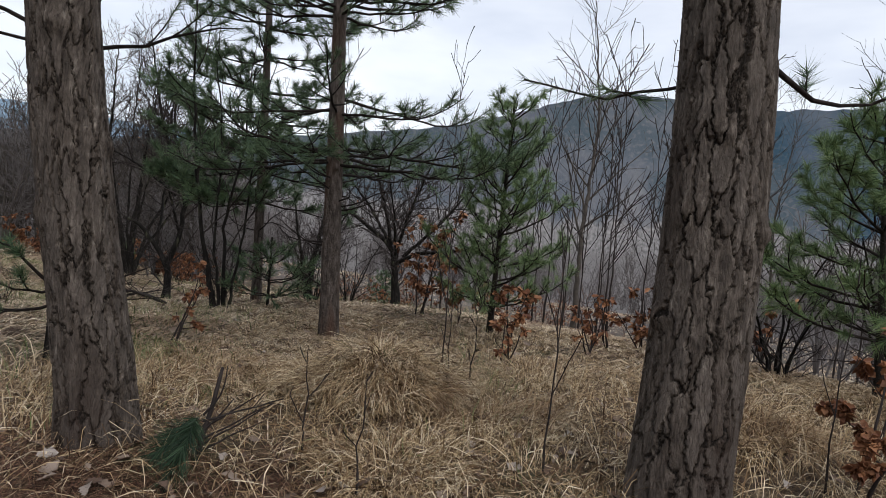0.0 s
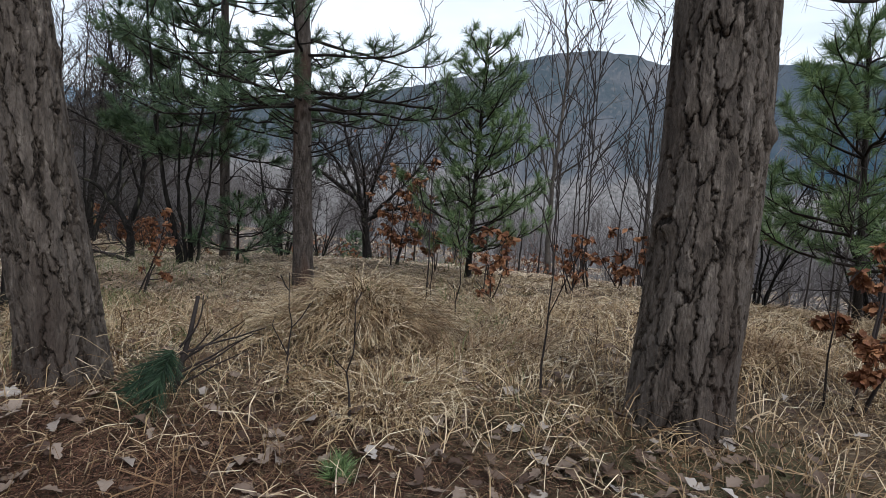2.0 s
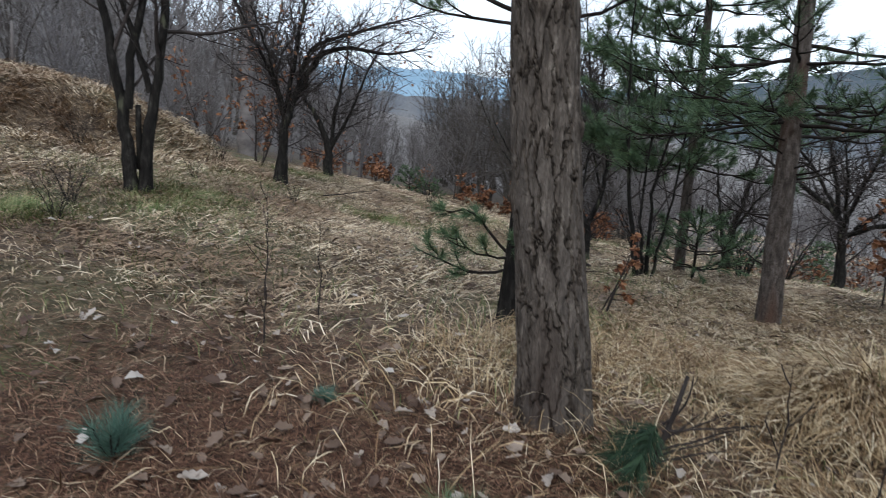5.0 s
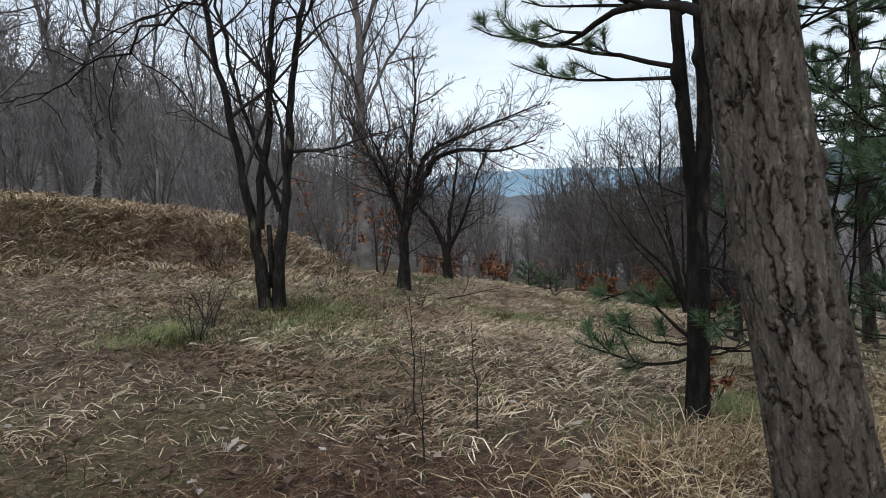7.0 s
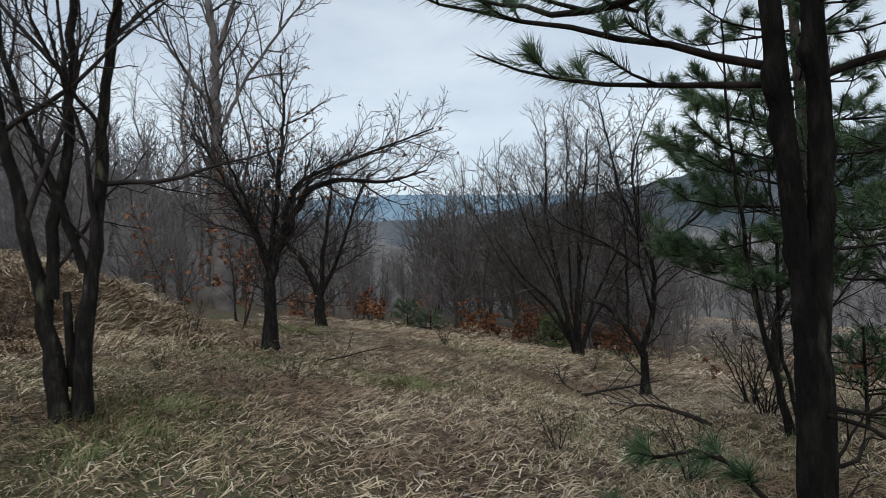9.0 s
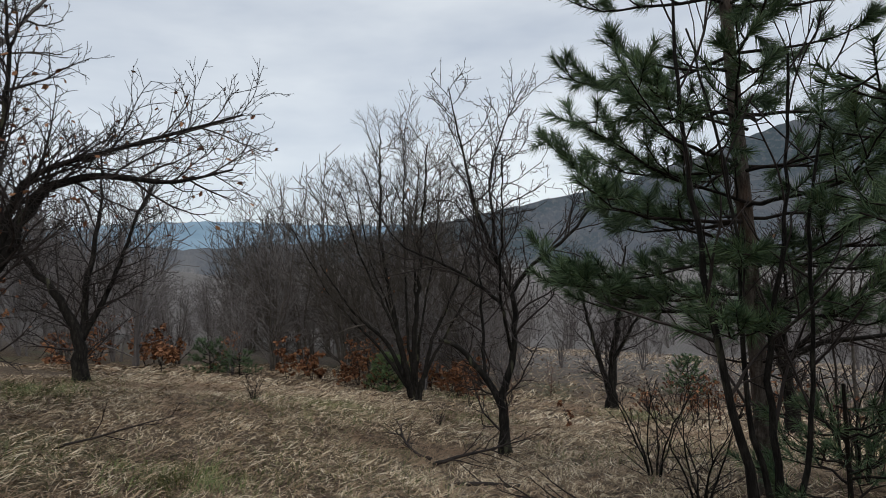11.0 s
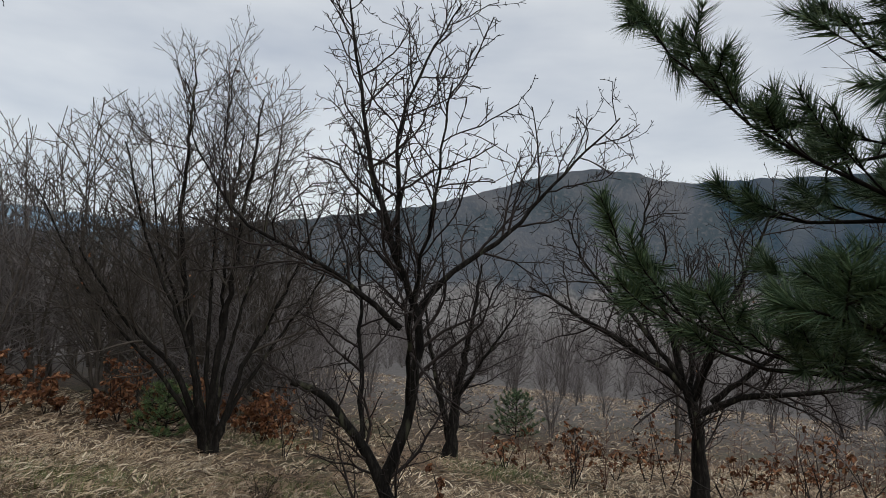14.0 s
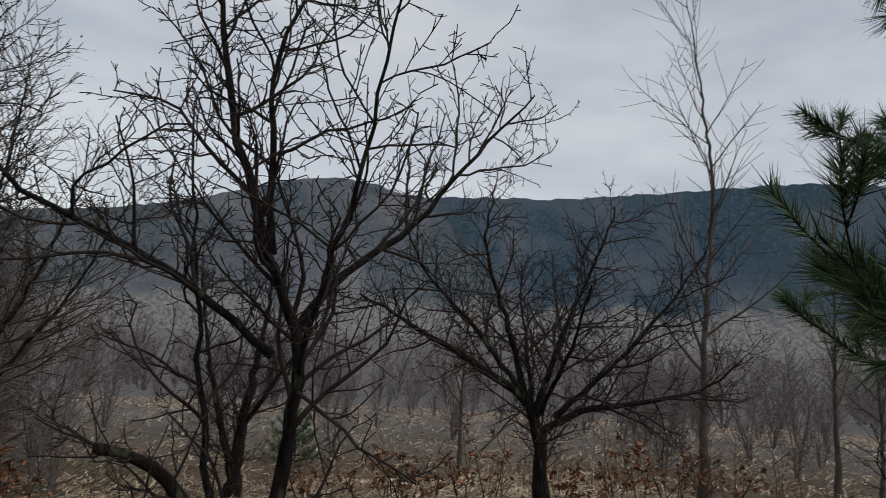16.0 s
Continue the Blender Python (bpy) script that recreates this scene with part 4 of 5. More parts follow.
def needle_tuft(at, seed, label, size, mat, count=420):
    rng = np.random.default_rng(seed)
    ob = thing("pine_seedling", at, label, "pine seedling", "seedlings on the needle litter")
    wood, shoots = Bag(), []
    for k in range(6):
        a = k * 1.05 + rng.normal(0, 0.2)
        q = wander(rng, (0, 0, -0.03), (math.cos(a) * 0.5, math.sin(a) * 0.5, 1), size * rng.uniform(0.5, 0.9), 5, 0.08, 0.05)
        wood.tube(q, np.linspace(0.006, 0.003, 6), 5)
        shoots.append(q)
    part("stem", wood, BARK_YOUNG, ob)
    fol = Bag()
    needle_tufts(fol, rng, shoots, count // 3, size * 0.75, 0.0014, 1.1, 1.0)
    part("foliage", fol, mat, ob, "", False)


# ---------------------------------------------------------------- bare trees of the old orchard
FRUIT = [(7.0, 1.1, 48, 0.17, 0.06, 5, 8, 0.18, 0.005), (10, 0.45, 50, 0.19, 0.08, 3, 5, 0.1, 0.0036), (14, 0.085, 58, 0.2, 0.08, 3, 2, 0.1, 0.003)]
UPRIGHT = [(6.0, 1.6, 46, 0.1, 0.05, 4, 6, 0.4, 0.005), (11, 0.55, 38, 0.1, 0.07, 3, 3, 0.12, 0.0042), (10, 0.24, 40, 0.1, 0.08, 2, 2, 0.2, 0.0036)]
BUSHY = [(8, 1.1, 44, 0.1, 0.05, 4, 7, 0.12, 0.005), (12, 0.5, 44, 0.12, 0.05, 3, 4, 0.1, 0.0036), (9, 0.2, 45, 0.15, 0.05, 3, 2, 0.2, 0.003)]


def base(x, y):
    return (x, y, hz(x, y))


old_ = bare_tree("orchard_tree", base(-7.28, 4.0), [
    (0.068, 0.016, [(-0.03, -0.06, 0), (-0.07, -0.14, 0.7), (-0.09, -0.18, 1.11), (-0.12, -0.25, 1.54), (-0.16, -0.32, 2.13), (-0.22, -0.46, 2.83), (-0.28, -0.55, 3.6), (-0.35, -0.7, 4.8)]),
    (0.05, 0.016, [(-0.05, -0.1, 0.9), (-0.04, -0.08, 1.32), (0.0, 0.0, 1.75), (0.03, 0.06, 2.51), (0.05, 0.11, 3.29), (0.1, 0.2, 4.0), (0.12, 0.3, 5.2)]),
    (0.068, 0.016, [(0.02, 0.04, 0), (0.04, 0.09, 0.88), (0.1, 0.2, 1.47), (0.12, 0.24, 2.29), (0.16, 0.34, 3.08), (0.26, 0.52, 4.0), (0.3, 0.7, 5.0)]),
    (0.035, 0.012, [(0.04, 0.1, 1.09), (-0.01, -0.03, 1.53), (-0.08, -0.16, 2.13), (-0.14, -0.29, 2.56), (-0.2, -0.4, 3.4), (-0.2, -0.5, 4.2)])],
    [(2.8, 1.5, 42, 0.11, 0.04, 5, 8, 0.22, 0.005), (6, 0.6, 44, 0.13, 0.05, 3, 5, 0.15, 0.004), (7, 0.2, 45, 0.15, 0.04, 3, 3, 0.2, 0.0032)], "dark many-stemmed old fruit tree with a sawn stub", "fruit tree", 51)
stub = Bag()
stub.tube([(0.0, 0.0, 0.25), (0.0, -0.01, 0.6), (0.01, -0.02, 0.93), (0.01, -0.02, 0.95)], [0.036, 0.032, 0.028, 0.024], 9, True)
part("stub", stub, BARK_DARK, old_, "sawn weathered stub")
bare_tree("orchard_tree", base(-10.3, 8.2), [
    (0.115, 0.012, [(0, 0, 0), (0.03, 0.04, 1.2), (0.2, 0.26, 1.78), (0.42, 0.52, 2.52), (0.77, 0.96, 2.64), (1.21, 1.52, 2.55), (1.7, 2.0, 2.75)]),
    (0.05, 0.012, [(0.1, 0.13, 1.49), (0.3, 0.37, 2.58), (0.72, 0.89, 2.85), (1.17, 1.47, 3.12), (1.75, 2.15, 3.45)]),
    (0.055, 0.012, [(0.03, 0.04, 1.2), (0.14, 0.17, 2.49), (0.24, 0.3, 3.7), (0.2, 0.3, 4.6)]),
    (0.05, 0.012, [(0.03, 0.04, 1.2), (-0.13, -0.16, 2.01), (-0.35, -0.44, 2.63), (-0.6, -0.8, 3.5)]),
    (0.04, 0.012, [(0.03, 0.04, 1.3), (0.1, -0.4, 2.3), (0.1, -0.8, 3.1)])],
    BUSHY, "gnarled fruit tree with a wide arching bare crown", "fruit tree", 52, leaves=260)
bare_tree("orchard_tree", base(-12.9, 11.6), [
    (0.12, 0.02, [(0.05, 0.05, 0), (0.02, 0.02, 0.82), (-0.14, -0.16, 1.38), (-0.4, -0.45, 1.9), (-0.7, -0.8, 2.9)]),
    (0.07, 0.015, [(0.05, 0.06, 0.68), (0.16, 0.17, 2.03), (0.3, 0.3, 2.8), (0.3, 0.3, 3.8)]),
    (0.06, 0.015, [(0.05, 0.06, 0.68), (0.37, 0.41, 1.6), (0.6, 0.65, 2.6), (0.9, 0.9, 3.4)])],
    BUSHY, "short dark fruit tree with a forked trunk", "fruit tree", 53)
bare_tree("orchard_tree", base(-9.4, 17.4), [
    (0.07, 0.014, [(0, 0, 0), (-0.47, -0.19, 1.3), (-1.29, -0.51, 2.16), (-1.9, -0.75, 3.2)]),
    (0.08, 0.014, [(0, 0, 0), (-0.29, -0.12, 1.52), (-0.6, -0.24, 3.68), (-0.51, -0.2, 6.2)]),
    (0.08, 0.014, [(0, 0, 0), (0.05, 0.02, 1.51), (0.28, 0.11, 3.5), (0.51, 0.2, 5.9)]),
    (0.06, 0.014, [(0.08, 0.04, 0), (0.4, 0.16, 1.29), (1.01, 0.4, 2.62), (1.5, 0.5, 4.0)]),
    (0.05, 0.012, [(0, 0.05, 0), (-0.1, 0.5, 1.6), (-0.2, 0.9, 4.0), (-0.1, 1.1, 5.6)]),
    (0.05, 0.012, [(0, -0.05, 0), (-0.15, -0.5, 1.6), (-0.9, -0.9, 3.6), (-1.1, -1.1, 4.8)]),
    (0.04, 0.01, [(0, 0, 0.1), (-0.1, 0, 1.6), (-0.15, 0.1, 4.0), (0.0, 0.1, 6.4)]),
    (0.04, 0.01, [(0, 0, 0.1), (0.3, -0.3, 1.4), (0.8, -0.4, 3.4), (1.0, -0.3, 5.2)]),
    (0.035, 0.01, [(0, 0, 0.1), (-0.4, 0.2, 1.5), (-1.1, 0.1, 3.4), (-1.3, 0.0, 5.2)]),
    (0.045, 0.01, [(0, 0, 0.1), (-0.7, -0.2, 1.2), (-1.8, -0.6, 2.5), (-2.6, -0.8, 4.1)]),
    (0.045, 0.01, [(0, 0, 0.1), (0.6, 0.3, 1.3), (1.5, 0.5, 2.7), (2.1, 0.7, 4.0)])],
    UPRIGHT, "dense vase-shaped bare fruit tree with many fine shoots", "fruit tree", 54, twig=TWIG_MID, leaves=50)
bare_tree("orchard_tree", base(-6.24, 12.95), [
    (0.085, 0.03, [(0.14, 0.03, 0), (0.13, 0.02, 0.5), (0.11, 0.02, 0.83), (-0.16, -0.03, 1.22), (-0.49, -0.09, 1.61), (-0.76, -0.14, 1.68)]),
    (0.062, 0.007, [(0.11, 0.02, 0.8), (0.26, 0.05, 1.12), (0.39, 0.07, 1.92), (0.36, 0.07, 2.38), (0.11, 0.02, 2.89), (-0.13, -0.02, 3.63), (-0.26, -0.05, 4.32), (-0.45, -0.08, 5.5)]),
    (0.03, 0.007, [(0.16, 0.03, 2.85), (0.07, 0.01, 4.12), (0.29, 0.05, 4.73), (0.65, 0.12, 5.4)]),
    (0.036, 0.007, [(0.36, 0.07, 2.38), (0.63, 0.11, 2.75), (1.2, 0.22, 3.13), (1.59, 0.29, 3.64), (2.3, 0.4, 4.4)]),
    (0.032, 0.007, [(0.2, 0.04, 2.2), (-0.33, -0.06, 2.63), (-0.78, -0.14, 2.89), (-1.3, -0.23, 3.1), (-1.8, -0.2, 3.9)]),
    (0.03, 0.007, [(-0.1, -0.02, 1.18), (-0.2, 0.3, 1.9), (-0.3, 0.6, 2.9), (-0.4, 0.7, 4.0)]),
    (0.03, 0.007, [(0.3, 0.05, 1.5), (0.3, -0.5, 2.3), (0.5, -0.9, 3.3), (0.6, -1.1, 4.2)])],
    FRUIT, "old plum tree forking low with spurred bare twigs", "fruit tree", 55)
bare_tree("orchard_tree", base(-1.8, 16.5), [
    (0.12, 0.014, [(0, 0, 0), (-0.05, 0.02, 0.7), (-0.12, 0.02, 1.35), (-0.25, 0.09, 1.76), (-0.8, 0.3, 2.1), (-1.6, 0.6, 2.6), (-2.5, 0.9, 3.1)]),
    (0.06, 0.012, [(-0.08, 0.01, 1.3), (0.44, -0.2, 1.63), (1.2, -0.5, 1.75), (2.1, -0.8, 1.95), (2.7, -0.9, 2.4)]),
    (0.06, 0.012, [(-0.26, 0.12, 1.75), (-0.55, 0.25, 2.92), (-0.85, 0.38, 3.78), (-0.76, 0.34, 4.65)]),
    (0.055, 0.012, [(-0.12, 0.05, 1.6), (0.18, -0.08, 2.6), (0.6, -0.28, 3.75), (0.9, -0.3, 4.5)]),
    (0.05, 0.012, [(0.1, -0.05, 1.5), (0.9, -0.4, 2.3), (1.6, -0.7, 3.2), (2.1, -0.8, 3.9)]),
    (0.05, 0.012, [(-0.3, 0.1, 1.8), (-1.0, 0.5, 2.8), (-1.7, 0.7, 3.5), (-1.9, 0.8, 4.2)]),
    (0.045, 0.012, [(-0.12, 0.05, 1.5), (-0.1, -0.7, 2.4), (-0.2, -1.3, 3.3)]),
    (0.045, 0.012, [(-0.15, 0.1, 1.6), (0.1, 0.8, 2.6), (0.3, 1.4, 3.6)])],
    [(8.5, 1.1, 50, 0.17, 0.03, 4, 6, 0.15, 0.006), (12, 0.48, 52, 0.2, 0.03, 3, 4, 0.1, 0.004), (7, 0.15, 55, 0.2, 0.04, 3, 2, 0.2, 0.0032)], "low spreading fruit tree with crooked bare limbs", "fruit tree", 56, leaves=25)
bare_tree("orchard_tree", base(-5.45, 21.6), [
    (0.15, 0.02, [(0, 0, 0), (0.1, 0, 1.4), (0.3, 0.1, 2.4), (0.6, 0.2, 4.4)]),
    (0.09, 0.015, [(0.02, 0, 0.2), (-0.25, 0.1, 1.3), (-0.6, 0.2, 2.8), (-0.8, 0.2, 4.2)]),
    (0.06, 0.015, [(0.1, 0, 1.3), (0.7, -0.3, 2.3), (1.4, -0.4, 3.4)])],
    BUSHY, "dark forked fruit tree at the field's lower edge", "fruit tree", 57)
bare_tree("dark_stems", base(-3.14, 8.25), [
    (0.034, 0.008, [(0, 0, 0), (-0.22, -0.09, 1.12), (-0.32, -0.13, 2.02), (-0.38, -0.15, 2.9), (-0.4, -0.2, 3.8)]),
    (0.028, 0.008, [(0.1, 0.06, 0), (0.04, 0.02, 1.08), (0.2, 0.08, 1.97), (0.3, 0.1, 3.1)]),
    (0.022, 0.007, [(0.05, 0.0, 0), (-0.1, 0.05, 1.0), (-0.05, 0.1, 2.0), (-0.3, 0.2, 3.4)]),
    (0.02, 0.007, [(0.15, 0.0, 0), (0.3, 0.05, 1.0), (0.35, 0.1, 2.2), (0.5, 0.1, 3.0)])],
    [(2.6, 0.9, 36, 0.1, 0.06, 4, 6, 0.25, 0.005), (5, 0.4, 38, 0.12, 0.05, 3, 4, 0.15, 0.0035)], "clump of blackish bare stems beside a pine", "shrub", 58)
shrub_ = bare_tree("bare_shrub", base(-2.3, 9.9), [(0.012, 0.004, [(0.04 * math.cos(a), 0.04 * math.sin(a), 0), (0.2 * math.cos(a), 0.2 * math.sin(a), 0.45), (0.5 * math.cos(a + 0.4), 0.5 * math.sin(a + 0.4), 1.0)]) for a in (0.3, 1.4, 2.5, 3.7, 4.6, 5.6)],
    [(9, 0.42, 48, 0.14, 0.02, 3, 5, 0.1, 0.003), (10, 0.16, 50, 0.15, 0.02, 3, 3, 0.1, 0.0022)], "tangled dark bare shrub at the foot of the pines", "shrub", 63, group="shrubs round the pines", split=False)
for x_, y_, turn_, size_ in [(-3.5, 9.2, 150, 0.8), (-3.9, 10.4, 290, 0.9), (-2.0, 11.2, 110, 1.1), (2.9, 6.1, 40, 1.2), (3.7, 5.6, 160, 1.3), (4.3, 6.6, 300, 1.3)]:
    c_ = copy_thing(shrub_, pose(x_, y_, hz(x_, y_) - 0.02, 0, 0, turn_))
    c_.scale = (size_, size_, size_)
for x_, y_, turn_, size_ in [(-6.62, 3.02, 0, 0.42), (-11.06, 4.89, 80, 0.5), (-11.7, 7.8, 130, 0.5), (-3.5, 6.3, 210, 0.45), (-4.55, 6.4, 300, 0.35), (-8.27, 6.92, 45, 0.32), (-6.0, 2.66, 160, 0.4), (-8.9, 5.6, 20, 0.3), (-10.2, 12.6, 240, 0.45), (-7.6, 14.2, 100, 0.4)]:
    c_ = copy_thing(shrub_, pose(x_, y_, hz(x_, y_) - 0.02, 0, 0, turn_))
    c_.scale = (size_, size_, size_)
bare_tree("tall_tree", base(-18.4, 13.0), [
    (0.24, 0.05, [(0, 0, 0), (-0.05, 0, 3.0), (0, 0, 5.45), (0.07, 0.09, 7.67), (-0.15, -0.21, 11.0), (-0.2, -0.2, 13.5)]),
    (0.09, 0.02, [(0.05, 0.05, 7.2), (0.55, 0.79, 9.94), (0.8, 1.15, 11.1), (0.9, 1.3, 12.5)]),
    (0.07, 0.02, [(0, 0, 5.0), (0.57, 0.81, 6.91), (1.3, 1.8, 8.6), (1.9, 2.7, 10.0)]),
    (0.07, 0.02, [(0, 0, 5.8), (-0.7, -0.9, 7.6), (-1.4, -1.8, 9.8)])],
    [(2.6, 2.6, 45, 0.08, 0.06, 5, 8, 0.25, 0.012), (4.5, 1.0, 40, 0.1, 0.06, 3, 5, 0.15, 0.008), (4, 0.4, 40, 0.1, 0.05, 3, 3, 0.2, 0.006)], "tall pale-barked bare tree rising over the scrub", "tree", 59, bark=TWIG_GREY, twig=TWIG_MID)


# slim birch-like trees and shoots by the valley
def slim_tree(name, at, seed, label, tall, r, copies=(), twig=None, levels=None, leaves=0):
    rng = np.random.default_rng(seed)
    pts = [(0, 0, 0)] + [(rng.normal(0, 0.02 * tall * f), rng.normal(0, 0.02 * tall * f), tall * f) for f in (0.3, 0.6, 1.0)]
    ob = bare_tree(name, at, [(r, min(0.006, r * 0.22), pts)], levels or [(3.0, tall * 0.26, 38, 0.07, 0.05, 4, 6, 0.22, 0.006), (4.5, tall * 0.1, 38, 0.09, 0.05, 3, 4, 0.15, 0.0045)], label, "tree", seed, bark=TWIG_MID if twig is None else twig, twig=twig or TWIG_MID, leaves=leaves)
    for x, y, turn, size in copies:
        c = copy_thing(ob, pose(x, y, hz(x, y) - 0.05, 0, 0, turn))
        c.scale = (size, size, size)
    return ob


slim_tree("slim_tree", base(3.1, 18.6), 61, "slim pale bare tree with fine upswept twigs", 10.5, 0.09, [(6.6, 14.5, 200, 0.55), (5.2, 16.5, 140, 0.5), (1.2, 26.0, 30, 0.7), (7.5, 19.0, 250, 0.8), (8.5, 12.0, 20, 0.6), (10.5, 17.0, 70, 0.9)])
slim_tree("sapling", base(2.0, 9.0), 62, "thin leafless sapling with ascending shoots", 4.1, 0.014, twig=TWIG, copies=[(-2.2, 11.0, 15, 1.1), (-0.4, 11.4, 230, 1.15), (1.9, 8.7, 330, 0.9), (2.7, 10.0, 190, 1.05), (3.4, 8.9, 20, 1.1), (1.3, 10.6, 75, 1.0), (3.6, 11.0, 120, 1.1), (2.2, 12.4, 240, 1.1), (4.3, 10.2, 285, 1.1), (1.5, 9.8, 40, 0.9), (2.6, 8.6, 90, 0.85), (3.1, 10.4, 150, 1.0), (0.9, 9.3, 200, 0.8), (3.8, 9.6, 260, 0.9), (2.3, 11.2, 300, 1.1), (-0.6, 12.0, 30, 0.8), (0.3, 12.8, 130, 0.9), (4.4, 7.4, 210, 0.8), (3.9, 6.3, 320, 0.75), (1.7, 8.2, 10, 0.75), (2.9, 9.5, 60, 1.0), (1.2, 11.5, 170, 1.0), (4.9, 8.8, 110, 0.9)])
for k, (x_, y_, h_, sd) in enumerate([(-0.02, 4.35, 1.5, 71), (0.18, 4.4, 0.75, 72), (0.52, 3.05, 1.1, 73), (-0.55, 3.0, 0.5, 74), (-3.6, 3.0, 0.75, 75), (-3.2, 3.1, 0.6, 76), (-2.93, 2.51, 0.6, 77), (1.75, 3.1, 1.0, 78), (-0.25, 2.7, 0.5, 79), (0.0, 5.0, 0.9, 80), (1.4, 4.6, 0.9, 81)]):
    slim_tree("seedling_stem", base(x_, y_), sd, "thin dark bare seedling in the grass", h_, 0.0055, twig=TWIG, levels=[(7, h_ * 0.3, 32, 0.07, 0.05, 4, 5, 0.35, 0.0022), (7, 0.1, 36, 0.1, 0.05, 3, 3, 0.2, 0.0016)])


# oak scrub with withered leaves
def oak_scrub(at, seed, tall, wide, count, label, size=0.06):
    rng = np.random.default_rng(seed)
    ob = thing("oak_sapling", at, label, "oak sapling")
    wood, tips = Bag(), []
    for k in range(rng.integers(2, 5)):
        a = rng.uniform(0, 6.28)
        p = wander(rng, (rng.normal(0, 0.03), rng.normal(0, 0.03), -0.03), (math.cos(a) * wide / tall * 0.7, math.sin(a) * wide / tall * 0.7, 1), tall * rng.uniform(0.7, 1.05), 8, 0.08, 0.05)
        rr = np.linspace(0.006 + tall * 0.004, 0.003, 9)
        wood.tube(p, rr, 5)
        sprout(wood, rng, p, rr, [(7, wide * 0.55, 55, 0.12, 0.03, 4, 5, 0.2, 0.0025), (8, wide * 0.2, 50, 0.14, 0.0, 3, 3, 0.2, 0.002)], tips)
    part("stem", wood, TWIG, ob)
    fol = Bag()
    pts = np.array([tips[i][rng.integers(1, len(tips[i]))] for i in rng.choice(len(tips), count)]) if tips else np.zeros((0, 3))
    leaf_cloud(fol, rng, pts, size)
    part("foliage", fol, OAK_LEAF, ob, "withered russet oak leaves", False)
    return ob


for x_, y_, sd, h_, w_, c_ in [(0.55, 6.6, 121, 0.75, 0.4, 150), (1.25, 6.1, 122, 0.6, 0.35, 90), (2.4, 3.8, 123, 0.95, 0.55, 320), (2.65, 3.2, 124, 0.85, 0.5, 260), (1.9, 6.9, 125, 0.7, 0.4, 110), (0.0, 8.4, 126, 0.7, 0.4, 90), (2.4, 7.6, 127, 0.9, 0.45, 110), (-0.55, 9.3, 91, 1.5, 0.75, 620), (0.5, 5.6, 92, 0.55, 0.3, 70), (1.5, 6.6, 93, 0.6, 0.3, 60), (1.9, 3.06, 94, 0.95, 0.5, 620), (2.9, 4.3, 95, 0.8, 0.5, 300), (2.0, 5.4, 96, 0.8, 0.4, 120), (-2.75, 5.0, 97, 0.45, 0.3, 110), (-2.4, 5.6, 98, 0.7, 0.4, 110), (-11.2, 18.9, 99, 1.5, 0.8, 220), (3.4, 7.6, 102, 0.9, 0.4, 80), (-8.4, 18.4, 103, 1.0, 0.6, 90), (-3.4, 17.8, 104, 1.3, 0.7, 110), (-1.6, 18.6, 105, 1.4, 0.8, 120), (0.3, 17.0, 106, 1.2, 0.7, 100), (-5.6, 15.8, 107, 0.6, 0.35, 40)]:
    oak_scrub(base(x_, y_), sd, h_, w_, int(c_ * (1.7 if y_ < 6.5 else 1.3)), "small oak with russet withered leaves in dry grass", 0.047 if y_ < 6.5 else 0.07)


for x_, y_, sd, h_, w_, c_ in [(-12.6, 9.4, 111, 2.2, 1.1, 190), (-13.5, 9.9, 112, 2.8, 1.2, 190), (-14.3, 9.0, 113, 2.3, 1.1, 170)]:
    oak_scrub(base(x_, y_), sd, h_, w_, c_, "dense dark oak bush with withered leaves beside the bank", 0.085)


